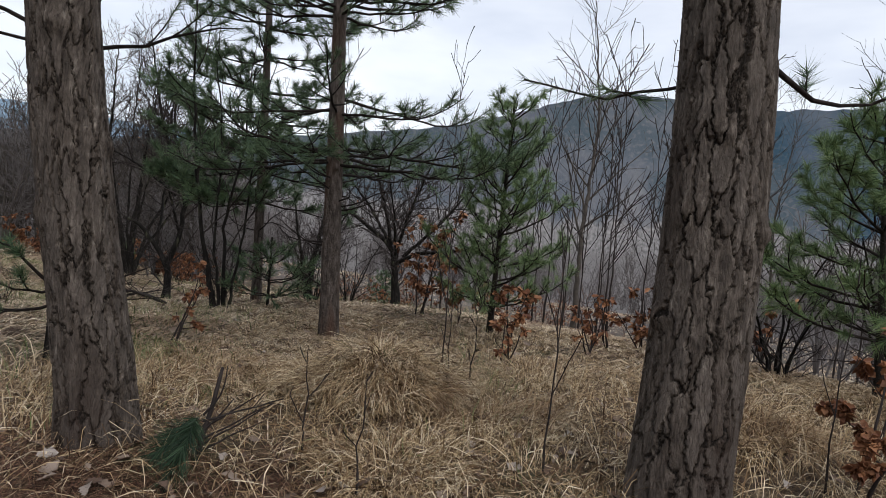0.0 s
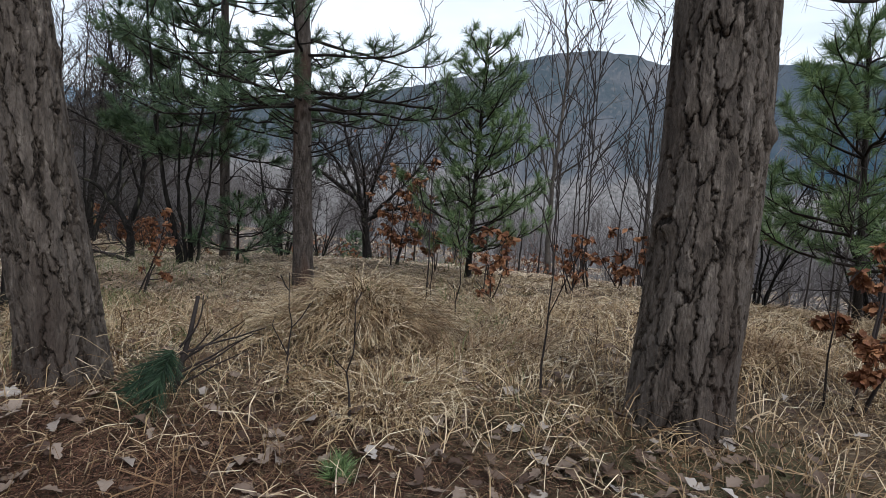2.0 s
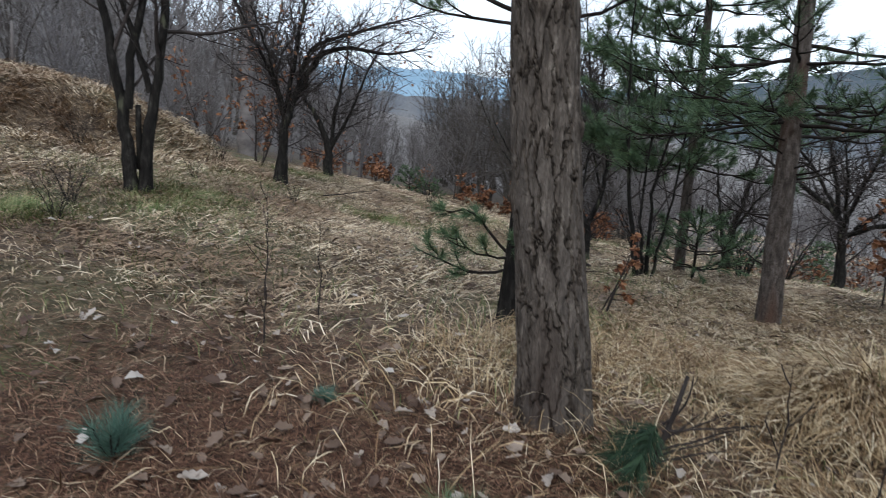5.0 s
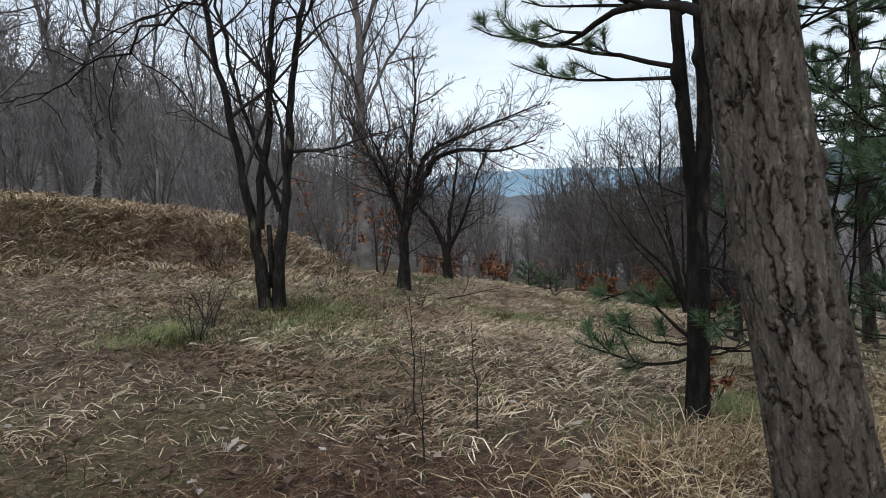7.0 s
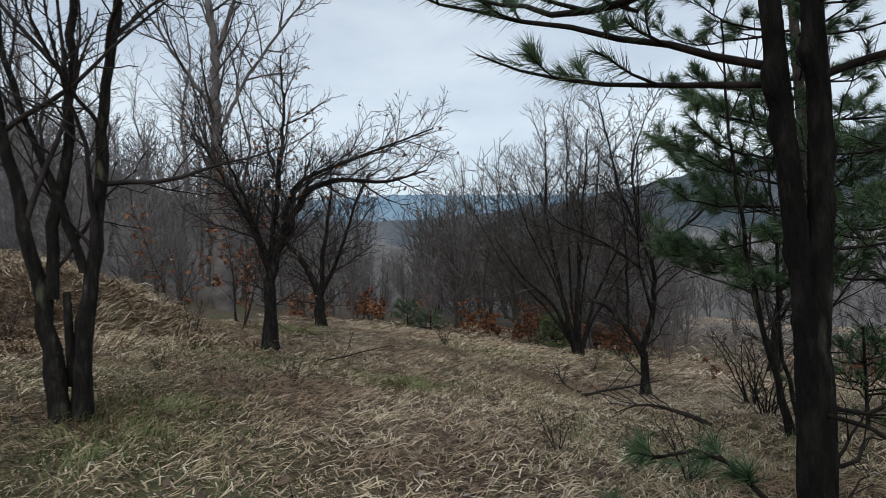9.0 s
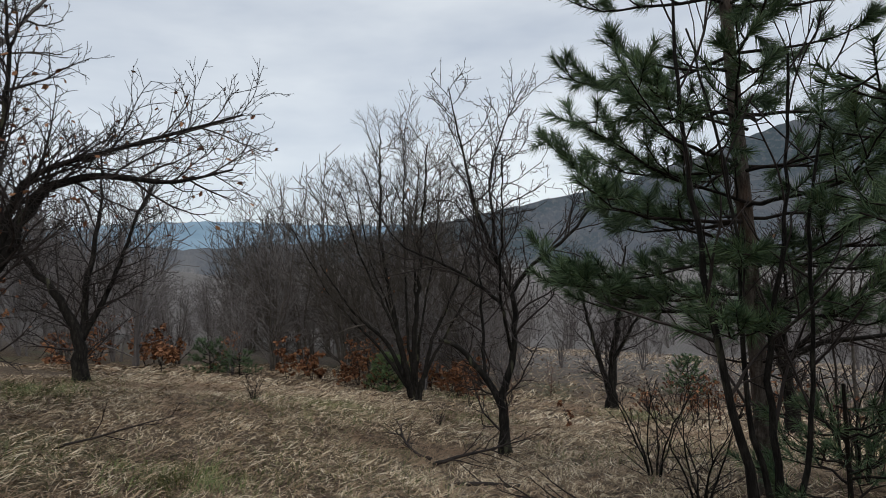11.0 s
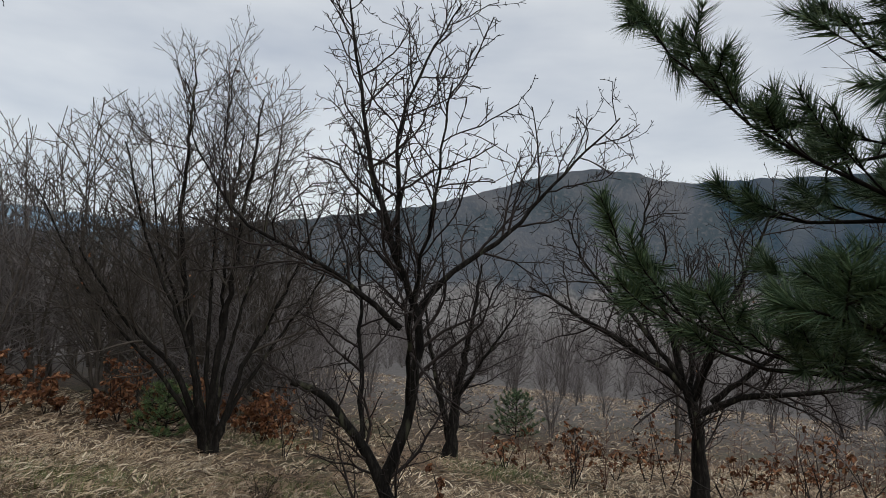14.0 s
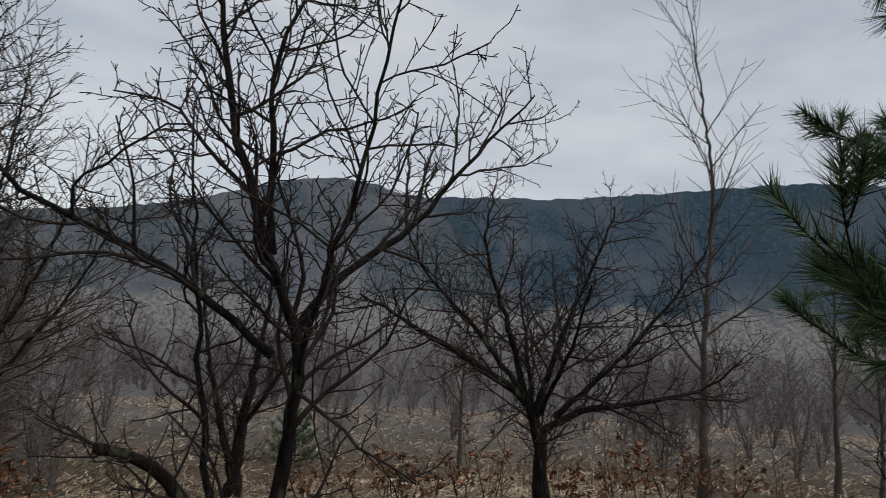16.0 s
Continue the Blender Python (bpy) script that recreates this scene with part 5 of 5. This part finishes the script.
# ---------------------------------------------------------------- woods round the clearing
def woods():
    rng = np.random.default_rng(200)
    far_levels = [(2.2, 2.6, 44, 0.11, 0.06, 3, 6, 0.16, 0.01), (4.0, 1.1, 40, 0.13, 0.05, 3, 3, 0.12, 0.008), (2.8, 0.5, 42, 0.1, 0.05, 3, 1, 0.2, 0.0065)]
    thick = [(3.0, 1.6, 40, 0.12, 0.05, 3, 3, 0.1, 0.009), (4.0, 0.75, 42, 0.12, 0.05, 3, 1, 0.1, 0.0075)]
    used = set()

    def scatter(count, region, gap):
        out, tries = [], 0
        while len(out) < count and tries < count * 40:
            tries += 1
            x, y = region()
            if all((x - a) ** 2 + (y - b) ** 2 > gap * gap for a, b in out):
                out.append((x, y))
        return out

    def polar(a0, a1, r0, r1):
        def pick():
            a, r = radians(rng.uniform(a0, a1)), math.sqrt(rng.uniform(r0 * r0, r1 * r1))
            return -4 - r * math.sin(a), 6 + r * math.cos(a)
        return pick

    def plant(makers, places, lo, hi):
        for k, (x, y) in enumerate(places):
            ob, s = makers[rng.integers(len(makers))], rng.uniform(lo, hi)
            if 41 < math.degrees(math.atan2(-(x + 4), y - 6)) < 48:
                s *= 0.55
            m = pose(x, y, hz(x, y) - 0.12, rng.normal(0, 3), rng.normal(0, 3), rng.uniform(0, 360))
            if ob.name not in used:
                used.add(ob.name)
                ob.matrix_world = m @ Matrix.Diagonal((s, s, s, 1))
            else:
                ob = copy_thing(ob, m)
                ob.scale = (s, s, s)

    tall = [bare_tree("forest_tree", (0, 0, 0), [(0.1, 0.015, [(0, 0, 0), (0.2 * k - 0.3, 0.2, 2.4), (0.1, -0.1 * k, 4.2), (0.35 * k - 0.6, 0.3, 6.5), (0.2 * k - 0.3, -0.3, 9), (0.1, 0.2, 12.0)])], far_levels, "tall bare forest tree on the wooded slope", "tree", 210 + k, bark=TWIG_GREY if k % 2 else TWIG_MID, twig=TWIG_GREY if k % 2 else TWIG_BROWN, group="woods above the bank", split=False) for k in range(4)]
    bush = []
    for k in range(5):
        r2 = np.random.default_rng(250 + k)
        stems = []
        for b in range(5):
            a, lean, h = r2.uniform(0, 6.28), r2.uniform(0.3, 1.3), r2.uniform(3.0, 5.2)
            stems.append((0.035, 0.008, [(0.08 * math.cos(a), 0.08 * math.sin(a), 0), (0.25 * lean * math.cos(a), 0.25 * lean * math.sin(a), h * 0.3), (0.7 * lean * math.cos(a + 0.3), 0.7 * lean * math.sin(a + 0.3), h * 0.65), (lean * math.cos(a), lean * math.sin(a), h)]))
        bush.append(bare_tree("thicket_tree", (0, 0, 0), stems, thick, "grey leafless thicket tree at the field edge", "tree", 230 + k, bark=TWIG_MID if k < 3 else TWIG_BROWN, twig=(TWIG_MID, TWIG_BROWN, TWIG_BROWN)[k] if k < 3 else (TWIG_BROWN, TWIG_HAZED)[k % 2], group="thicket round the clearing", split=False))
    scrub = []
    for k in range(4):
        r2 = np.random.default_rng(270 + k)
        stems = []
        for b in range(5):
            a, lean, h = r2.uniform(0, 6.28), r2.uniform(0.4, 1.5), r2.uniform(2.6, 4.8)
            stems.append((0.03, 0.01, [(0.1 * math.cos(a), 0.1 * math.sin(a), 0), (0.5 * lean * math.cos(a + 0.3), 0.5 * lean * math.sin(a + 0.3), h * 0.55), (lean * math.cos(a), lean * math.sin(a), h)]))
        scrub.append(bare_tree("scrub_tree", (0, 0, 0), stems, [(3.0, 1.5, 40, 0.12, 0.05, 3, 2, 0.05, 0.016), (1.2, 0.8, 42, 0.12, 0.05, 3, 1, 0.1, 0.015)], "grey bare scrub filling the valley slope", "tree", 290 + k, bark=TWIG_BROWN, twig=TWIG_HAZED if k % 2 else TWIG_BROWN, group="scrub down in the valley", split=False))
    plant(tall, scatter(46, polar(58, 118, 14.5, 42), 1.3), 0.7, 1.15)
    plant(scrub, scatter(120, polar(52, 112, 26, 78), 2.3), 0.9, 1.4)
    plant(tall, scatter(20, polar(16, 56, 26, 60), 3), 0.45, 0.75)
    plant(bush[3:], scatter(20, polar(15, 28, 16.5, 28), 1.4), 0.6, 0.95)
    plant(bush[:3], scatter(54, polar(17, 41.5, 18, 31), 1.4), 0.85, 1.3)
    plant(bush[2:4], scatter(16, polar(41.5, 54, 15.5, 28), 1.4), 0.7, 1.05)
    plant(bush[3:], scatter(40, polar(-48, 15, 21, 42), 2.0), 0.4, 0.75)
    plant(bush[2:4], scatter(34, polar(54, 100, 14.5, 24), 1.3), 0.5, 0.95)
    plant(bush[3:], scatter(8, polar(-100, -45, 10, 16), 2), 0.5, 0.8)
    plant(bush[3:], scatter(18, polar(-62, -30, 15, 30), 2), 0.5, 0.8)
    plant(scrub, scatter(95, polar(-58, 20, 36, 80), 2.2), 0.8, 1.3)
    plant(scrub, scatter(40, polar(20, 60, 28, 60), 2.2), 0.9, 1.4)
    plant(scrub, scatter(120, polar(-60, 30, 75, 220), 3.5), 0.9, 1.9)


woods()

shoot_ = slim_tree("bramble", base(0.5, 18.2), 260, "reddish leafless brambles at the field's lower edge", 1.7, 0.011, twig=TWIG_RED, levels=[(6, 0.55, 45, 0.14, 0.03, 3, 4, 0.05, 0.005), (6, 0.22, 45, 0.15, 0.02, 3, 2, 0.1, 0.004)])
rng_ = np.random.default_rng(261)
for k in range(40):
    x_, y_ = rng_.uniform(-8, 5.5), rng_.uniform(16.3, 24)
    if x_ < -4.5 and y_ < 19:
        continue
    c_ = copy_thing(shoot_, pose(x_, y_, hz(x_, y_) - 0.03, 0, 0, rng_.uniform(0, 360)))
    c_.scale = (1.0, 1.0, rng_.uniform(0.35, 0.85))
for k in range(12):
    x_, y_ = rng_.uniform(-4.5, 3.5), rng_.uniform(17.2, 21)
    oak_scrub(base(x_, y_), 265 + k, rng_.uniform(0.7, 1.3), rng_.uniform(0.5, 0.8), int(rng_.uniform(60, 140)), "russet-leaved oak scrub in brambles", 0.085)

rng_ = np.random.default_rng(300)
for k in range(30):
    a_, r_ = radians(rng_.uniform(18, 56)), rng_.uniform(14.8, 18.5)
    x_, y_ = -4 - r_ * math.sin(a_), 6 + r_ * math.cos(a_)
    oak_scrub(base(x_, y_), 310 + k, rng_.uniform(0.6, 1.5), rng_.uniform(0.5, 0.9), int(rng_.uniform(160, 300)), "russet-leaved oak scrub along the thicket edge", 0.1)


# ---------------------------------------------------------------- grass, litter
def grass_field(name, label, mat, count, pick, lens, widths, rise, droop, seed, clump=0.8, kind="stuff", spans=2, low=None):
    rng = np.random.default_rng(seed)
    xy = pick(rng, count)
    n = len(xy)
    flow = 2.2 * wave(xy[:, 0], xy[:, 1], 1.7, 0.3) + 2.6 * wave(xy[:, 0], xy[:, 1], 6.7, 1.1)
    az = flow + rng.normal(0, clump, n)
    b = Bag()
    press = 1.0 if low is None else low(xy[:, 0], xy[:, 1])
    blades(b, rng, xy, rng.uniform(*lens, n) * press, rng.uniform(*widths, n), az, rng.uniform(*rise, n) * press, rng.uniform(*droop, n), spans=spans)
    tagged(part(name, b, mat, smooth_faces=False), label, "grass", kind=kind)


def patchy(x0, x1, y0, y1, f, keep, seed, hollow=None):
    def pick(rng, n):
        xy = np.c_[rng.uniform(x0, x1, n * 3), rng.uniform(y0, y1, n * 3)]
        w = wave(xy[:, 0], xy[:, 1], f, seed) + rng.normal(0, 0.45, len(xy))
        ok = w > keep
        if hollow is not None:
            ok &= hollow(xy[:, 0], xy[:, 1], rng)
        return xy[ok][:n]
    return pick


def off_litter(x, y, rng):
    """Little grass where pine needles cover the ground under the two big pines."""
    d = ((x + 1.75) / 2.1) ** 2 + ((y - 1.55) / 1.25) ** 2
    e = ((x - 0.6) / 0.9) ** 2 + ((y - 2.2) / 0.45) ** 2
    return (d > 0.95 + rng.normal(0, 0.7, len(x))) & (e > 0.45 + rng.normal(0, 0.6, len(x)))


grass_field("dry_grass", "golden dry bent grass under the pines", STRAW, 68000, patchy(-2.4, 4.4, 1.2, 8.6, 3.1, -0.75, 0.2, off_litter), (0.12, 0.42), (0.0018, 0.0046), (0.15, 1.35), (0.3, 0.95), 401, 1.3, spans=4, low=lambda x, y: 1 - 0.58 * smooth(4.4, 6.2, y))
grass_field("dry_grass", "flattened bleached grass over the field", STRAW_PALE, 95000, patchy(-13.5, -1.2, 0.4, 16, 2.6, -0.7, 0.9, off_litter), (0.1, 0.26), (0.004, 0.008), (-0.05, 0.32), (0.3, 1.0), 402, 1.5)
grass_field("dry_grass", "matted pale straw lying over the field", STRAW_PALE, 52000, patchy(-14, -3.2, 2.5, 17, 2.2, -0.6, 1.9), (0.1, 0.26), (0.007, 0.014), (-0.05, 0.22), (0.3, 1.0), 407, 1.5)
grass_field("dry_grass", "short bleached grass on the lower field", STRAW_PALE, 26000, patchy(-17, 3.5, 13, 24, 1.1, -0.8, 0.9), (0.18, 0.4), (0.014, 0.026), (-0.05, 0.5), (0.2, 0.8), 403)
grass_field("winter_grass", "thin green grass between the straw", GREEN_GRASS, 15000, patchy(-13, 0.5, 0.6, 14, 1.3, 0.3, 2.2, off_litter), (0.1, 0.26), (0.003, 0.006), (0.5, 1.3), (0.2, 0.7), 404)
GREEN_SPOTS = np.array([(-6.6, 4.0, 0.5), (-7.3, 4.7, 0.5), (-7.8, 8.4, 0.5), (-6.3, 2.5, 0.35), (-12.2, 10.3, 0.6), (-4.4, 19.0, 0.7), (-4.6, 20.2, 0.8), (-9.1, 20.4, 0.8), (-9.6, 14.0, 0.7), (-7.4, 15.5, 0.7), (-2.4, 4.9, 0.4)])


def green_pick(rng, n):
    k = rng.integers(0, len(GREEN_SPOTS), n)
    return GREEN_SPOTS[k, :2] + rng.normal(0, 1, (n, 2)) * GREEN_SPOTS[k, 2:] * (0.7, 0.7)


grass_field("winter_grass", "fresh green grass in small patches", GREEN_GRASS, 14000, green_pick, (0.08, 0.2), (0.003, 0.007), (0.5, 1.3), (0.2, 0.7), 409)
grass_field("dry_grass", "tall matted grass hanging over the bank", STRAW_PALE, 30000, patchy(-16.5, -10.4, -2.5, 8.2, 1.4, -0.9, 0.1), (0.22, 0.5), (0.009, 0.016), (0.05, 0.8), (0.5, 1.3), 405)
grass_field("dry_grass", "dry grass behind the young pines", STRAW_PALE, 22000, patchy(-4, 7, 8, 15, 2.0, -0.7, 0.5), (0.12, 0.28), (0.008, 0.014), (-0.05, 0.45), (0.3, 0.9), 406)


grass_field("dry_grass", "pale straw lying between the young pines", STRAW_PALE, 20000, patchy(-4.2, 4.8, 4.6, 9.2, 2.4, -0.8, 1.2), (0.12, 0.28), (0.005, 0.011), (-0.05, 0.4), (0.3, 1.0), 411, 1.5)


def valley_pick(rng, n):
    a, r = np.radians(rng.uniform(-55, 30, n)), np.sqrt(rng.uniform(16.5 ** 2, 44 ** 2, n))
    return np.c_[-4 - r * np.sin(a), 6 + r * np.cos(a)]


grass_field("meadow_grass", "pale dry meadow grass down in the valley", STRAW_PALE, 26000, valley_pick, (0.2, 0.42), (0.02, 0.034), (0.0, 0.7), (0.2, 0.8), 408, 1.2)


def grass_mound(x, y, size, seed, count):
    """Long blades rise from a tight crown and arch over to the ground all round it."""
    rng = np.random.default_rng(seed)
    r, a = 0.75 * size * np.sqrt(rng.random(count)), rng.uniform(0, 6.28, count)
    xy = np.c_[x + 1.3 * r * np.cos(a), y + 1.3 * r * np.sin(a)]
    az = a + rng.normal(0, 0.55, count)
    ob = thing("grass_tussock", base(x, y), "rounded tussock of arching golden grass", "grass tussock", "tussocks under the pines")
    for quarter in range(4):
        own = (a // 1.571).astype(int) == quarter
        m = int(own.sum())
        b = Bag()
        blades(b, rng, xy[own], size * rng.uniform(0.45, 1.05, m), rng.uniform(0.002, 0.0045, m), az[own], rng.uniform(0.3, 1.2, m), rng.uniform(0.45, 1.0, m), spans=4)
        p = part("tuft", b, STRAW, None, "", False)
        p.parent = ob
        p.matrix_parent_inverse = ob.matrix_world.inverted()


for k, (x_, y_, s_, c_) in enumerate([(-0.38, 4.0, 0.44, 5600), (0.35, 3.75, 0.36, 1700), (-1.0, 4.6, 0.3, 1200), (-0.15, 3.0, 0.32, 1300), (-1.9, 3.9, 0.36, 1500), (1.7, 3.9, 0.36, 1500), (0.6, 5.0, 0.36, 1500)]):
    grass_mound(x_, y_, s_, 410 + k, c_)


def litter():
    rng = np.random.default_rng(420)
    n = 100000
    xy = np.c_[rng.normal(-1.3, 1.25, n), rng.normal(1.6, 0.75, n)]
    b = Bag()
    root = np.c_[xy, height(xy[:, 0], xy[:, 1]) + rng.uniform(0.0, 0.02, n)]
    az, ln = rng.uniform(0, 6.28, n), rng.uniform(0.06, 0.13, n)
    way = np.stack([np.cos(az), np.sin(az), rng.normal(0.06, 0.14, n)], 1)
    side = np.stack([-np.sin(az), np.cos(az), np.zeros(n)], 1) * rng.uniform(0.0012, 0.0026, n)[:, None]
    b.add(np.stack([root - side, root + side, root + way * ln[:, None]], 1).reshape(-1, 3), tris=np.arange(3 * n).reshape(-1, 3))
    tagged(part("needle_litter", b, NEEDLE_LITTER, smooth_faces=False), "reddish-brown fallen pine needles carpeting the ground", "needle litter", kind="stuff")
    spots = np.vstack([np.c_[rng.normal(0.6, 0.6, 360), rng.normal(2.2, 0.4, 360)], np.c_[rng.normal(-1.2, 1.3, 520), rng.normal(1.9, 0.9, 520)], np.c_[rng.uniform(-6, 3, 700), rng.uniform(1, 8, 700)]])
    b = Bag()
    leaf_cloud(b, rng, np.c_[spots, height(spots[:, 0], spots[:, 1]) + 0.03], 0.068, True)
    tagged(part("leaf_litter", b, DEAD_LEAF, smooth_faces=False), "curled grey-brown fallen oak leaves", "leaf litter", kind="stuff")


litter()
needle_tuft(base(-1.24, 1.99), 431, "dark green pine seedling on needle litter", 0.17, NEEDLE)
needle_tuft(base(-2.39, 1.48), 432, "bluish pine seedling in dry litter", 0.2, NEEDLE_BLUE)
needle_tuft(base(-0.23, 2.37), 433, "small green pine seedling among leaves", 0.1, NEEDLE_YOUNG)
needle_tuft(base(-2.2, 2.3), 434, "small bluish pine seedling in grass", 0.1, NEEDLE_BLUE)


def lying_branch(name, at, seed, label, length, turn, needles=0, r=0.014, twigs=6.0, rise=0.25):
    rng = np.random.default_rng(seed)
    ob = thing(name, at, label, "fallen branch")
    wood, tips = Bag(), []
    p = wander(rng, (0, 0, 0.02), (math.cos(turn), math.sin(turn), rise), length, 9, 0.1, -0.03)
    rr = np.linspace(r, 0.004, 10)
    wood.tube(p, rr, 6, True)
    sprout(wood, rng, p, rr, [(twigs, length * 0.4, 45, 0.12, 0.03, 4, 6, 0.15, 0.003), (6, length * 0.16, 45, 0.12, 0.02, 3, 4, 0.2, 0.002)], tips)
    part("wood", wood, TWIG, ob)
    if needles:
        fol = Bag()
        needle_tufts(fol, rng, [tips[i] for i in rng.choice(len(tips), min(needles, len(tips)), False)], 60, 0.12, 0.0016, span=1.0)
        part("foliage", fol, NEEDLE, ob, "", False)


def pine_branch(at, seed):
    rng = np.random.default_rng(seed)
    ob = thing("pine_branch", at, "broken pine branch with drooping dark green needles", "fallen branch")
    wood = Bag()
    wood.tube([(-0.02, 0, -0.02), (0.0, 0.01, 0.12), (0.03, 0.03, 0.26), (0.05, 0.05, 0.4)], [0.012, 0.011, 0.009, 0.007], 7, True)
    for k in range(7):
        q = wander(rng, (0.0, 0.01, 0.06 + 0.025 * k), (0.7, rng.normal(0.1, 0.2), rng.uniform(0.3, 0.8)), rng.uniform(0.18, 0.34), 6, 0.1, 0.02)
        wood.tube(q, np.linspace(0.005, 0.002, 7), 4)
        sprout(wood, rng, q, np.linspace(0.005, 0.002, 7), [(9, 0.1, 40, 0.1, 0.0, 3, 3, 0.3, 0.0015)])
    part("wood", wood, TWIG, ob)
    shoots = []
    for k in range(9):
        a = rng.uniform(2.0, 5.0)
        q = wander(rng, (-0.02, 0, 0.2), (math.cos(a), math.sin(a) * 0.8, rng.uniform(-0.5, 0.0)), rng.uniform(0.16, 0.3), 5, 0.06, -0.12)
        shoots.append(q)
    fol = Bag()
    needle_tufts(fol, rng, shoots, 95, 0.15, 0.0016, 0.9, 1.0)
    part("foliage", fol, NEEDLE_DARK, ob, "dark green drooping needles", False)


pine_branch(base(-0.9, 2.75), 441)
lying_branch("fallen_branch", base(-6.8, 11.8), 442, "heap of dead twigs lying in the field", 1.5, 2.6, 0, 0.03, 15, 0.2)
lying_branch("fallen_branch", base(-6.7, 11.6), 443, "heap of dead twigs lying in the field", 1.4, 0.4, 0, 0.028, 15, 0.2)
lying_branch("fallen_branch", base(-3.9, 8.5), 446, "dead bough with many twigs near the pines", 1.3, 2.9, 0, 0.028, 11, 0.2)
lying_branch("fallen_branch", base(-5.2, 10.2), 444, "dead bough lying on bleached grass", 1.5, 3.0, 0, 0.03, 4, 0.1)
lying_branch("fallen_branch", base(-9.3, 8.3), 445, "dead twig by the fruit tree", 1.1, 0.6, 0, 0.014, 4, 0.25)
post = Bag()
post.tube([(0, 0, -0.2), (0.02, 0, 0.5), (0.05, 0, 0.95)], [0.055, 0.04, 0.02], 7, True)
part("post", post, TWIG_GREY, thing("fence_post", base(-15.6, 5.5), "pale weathered wooden post on the bank", "post"))
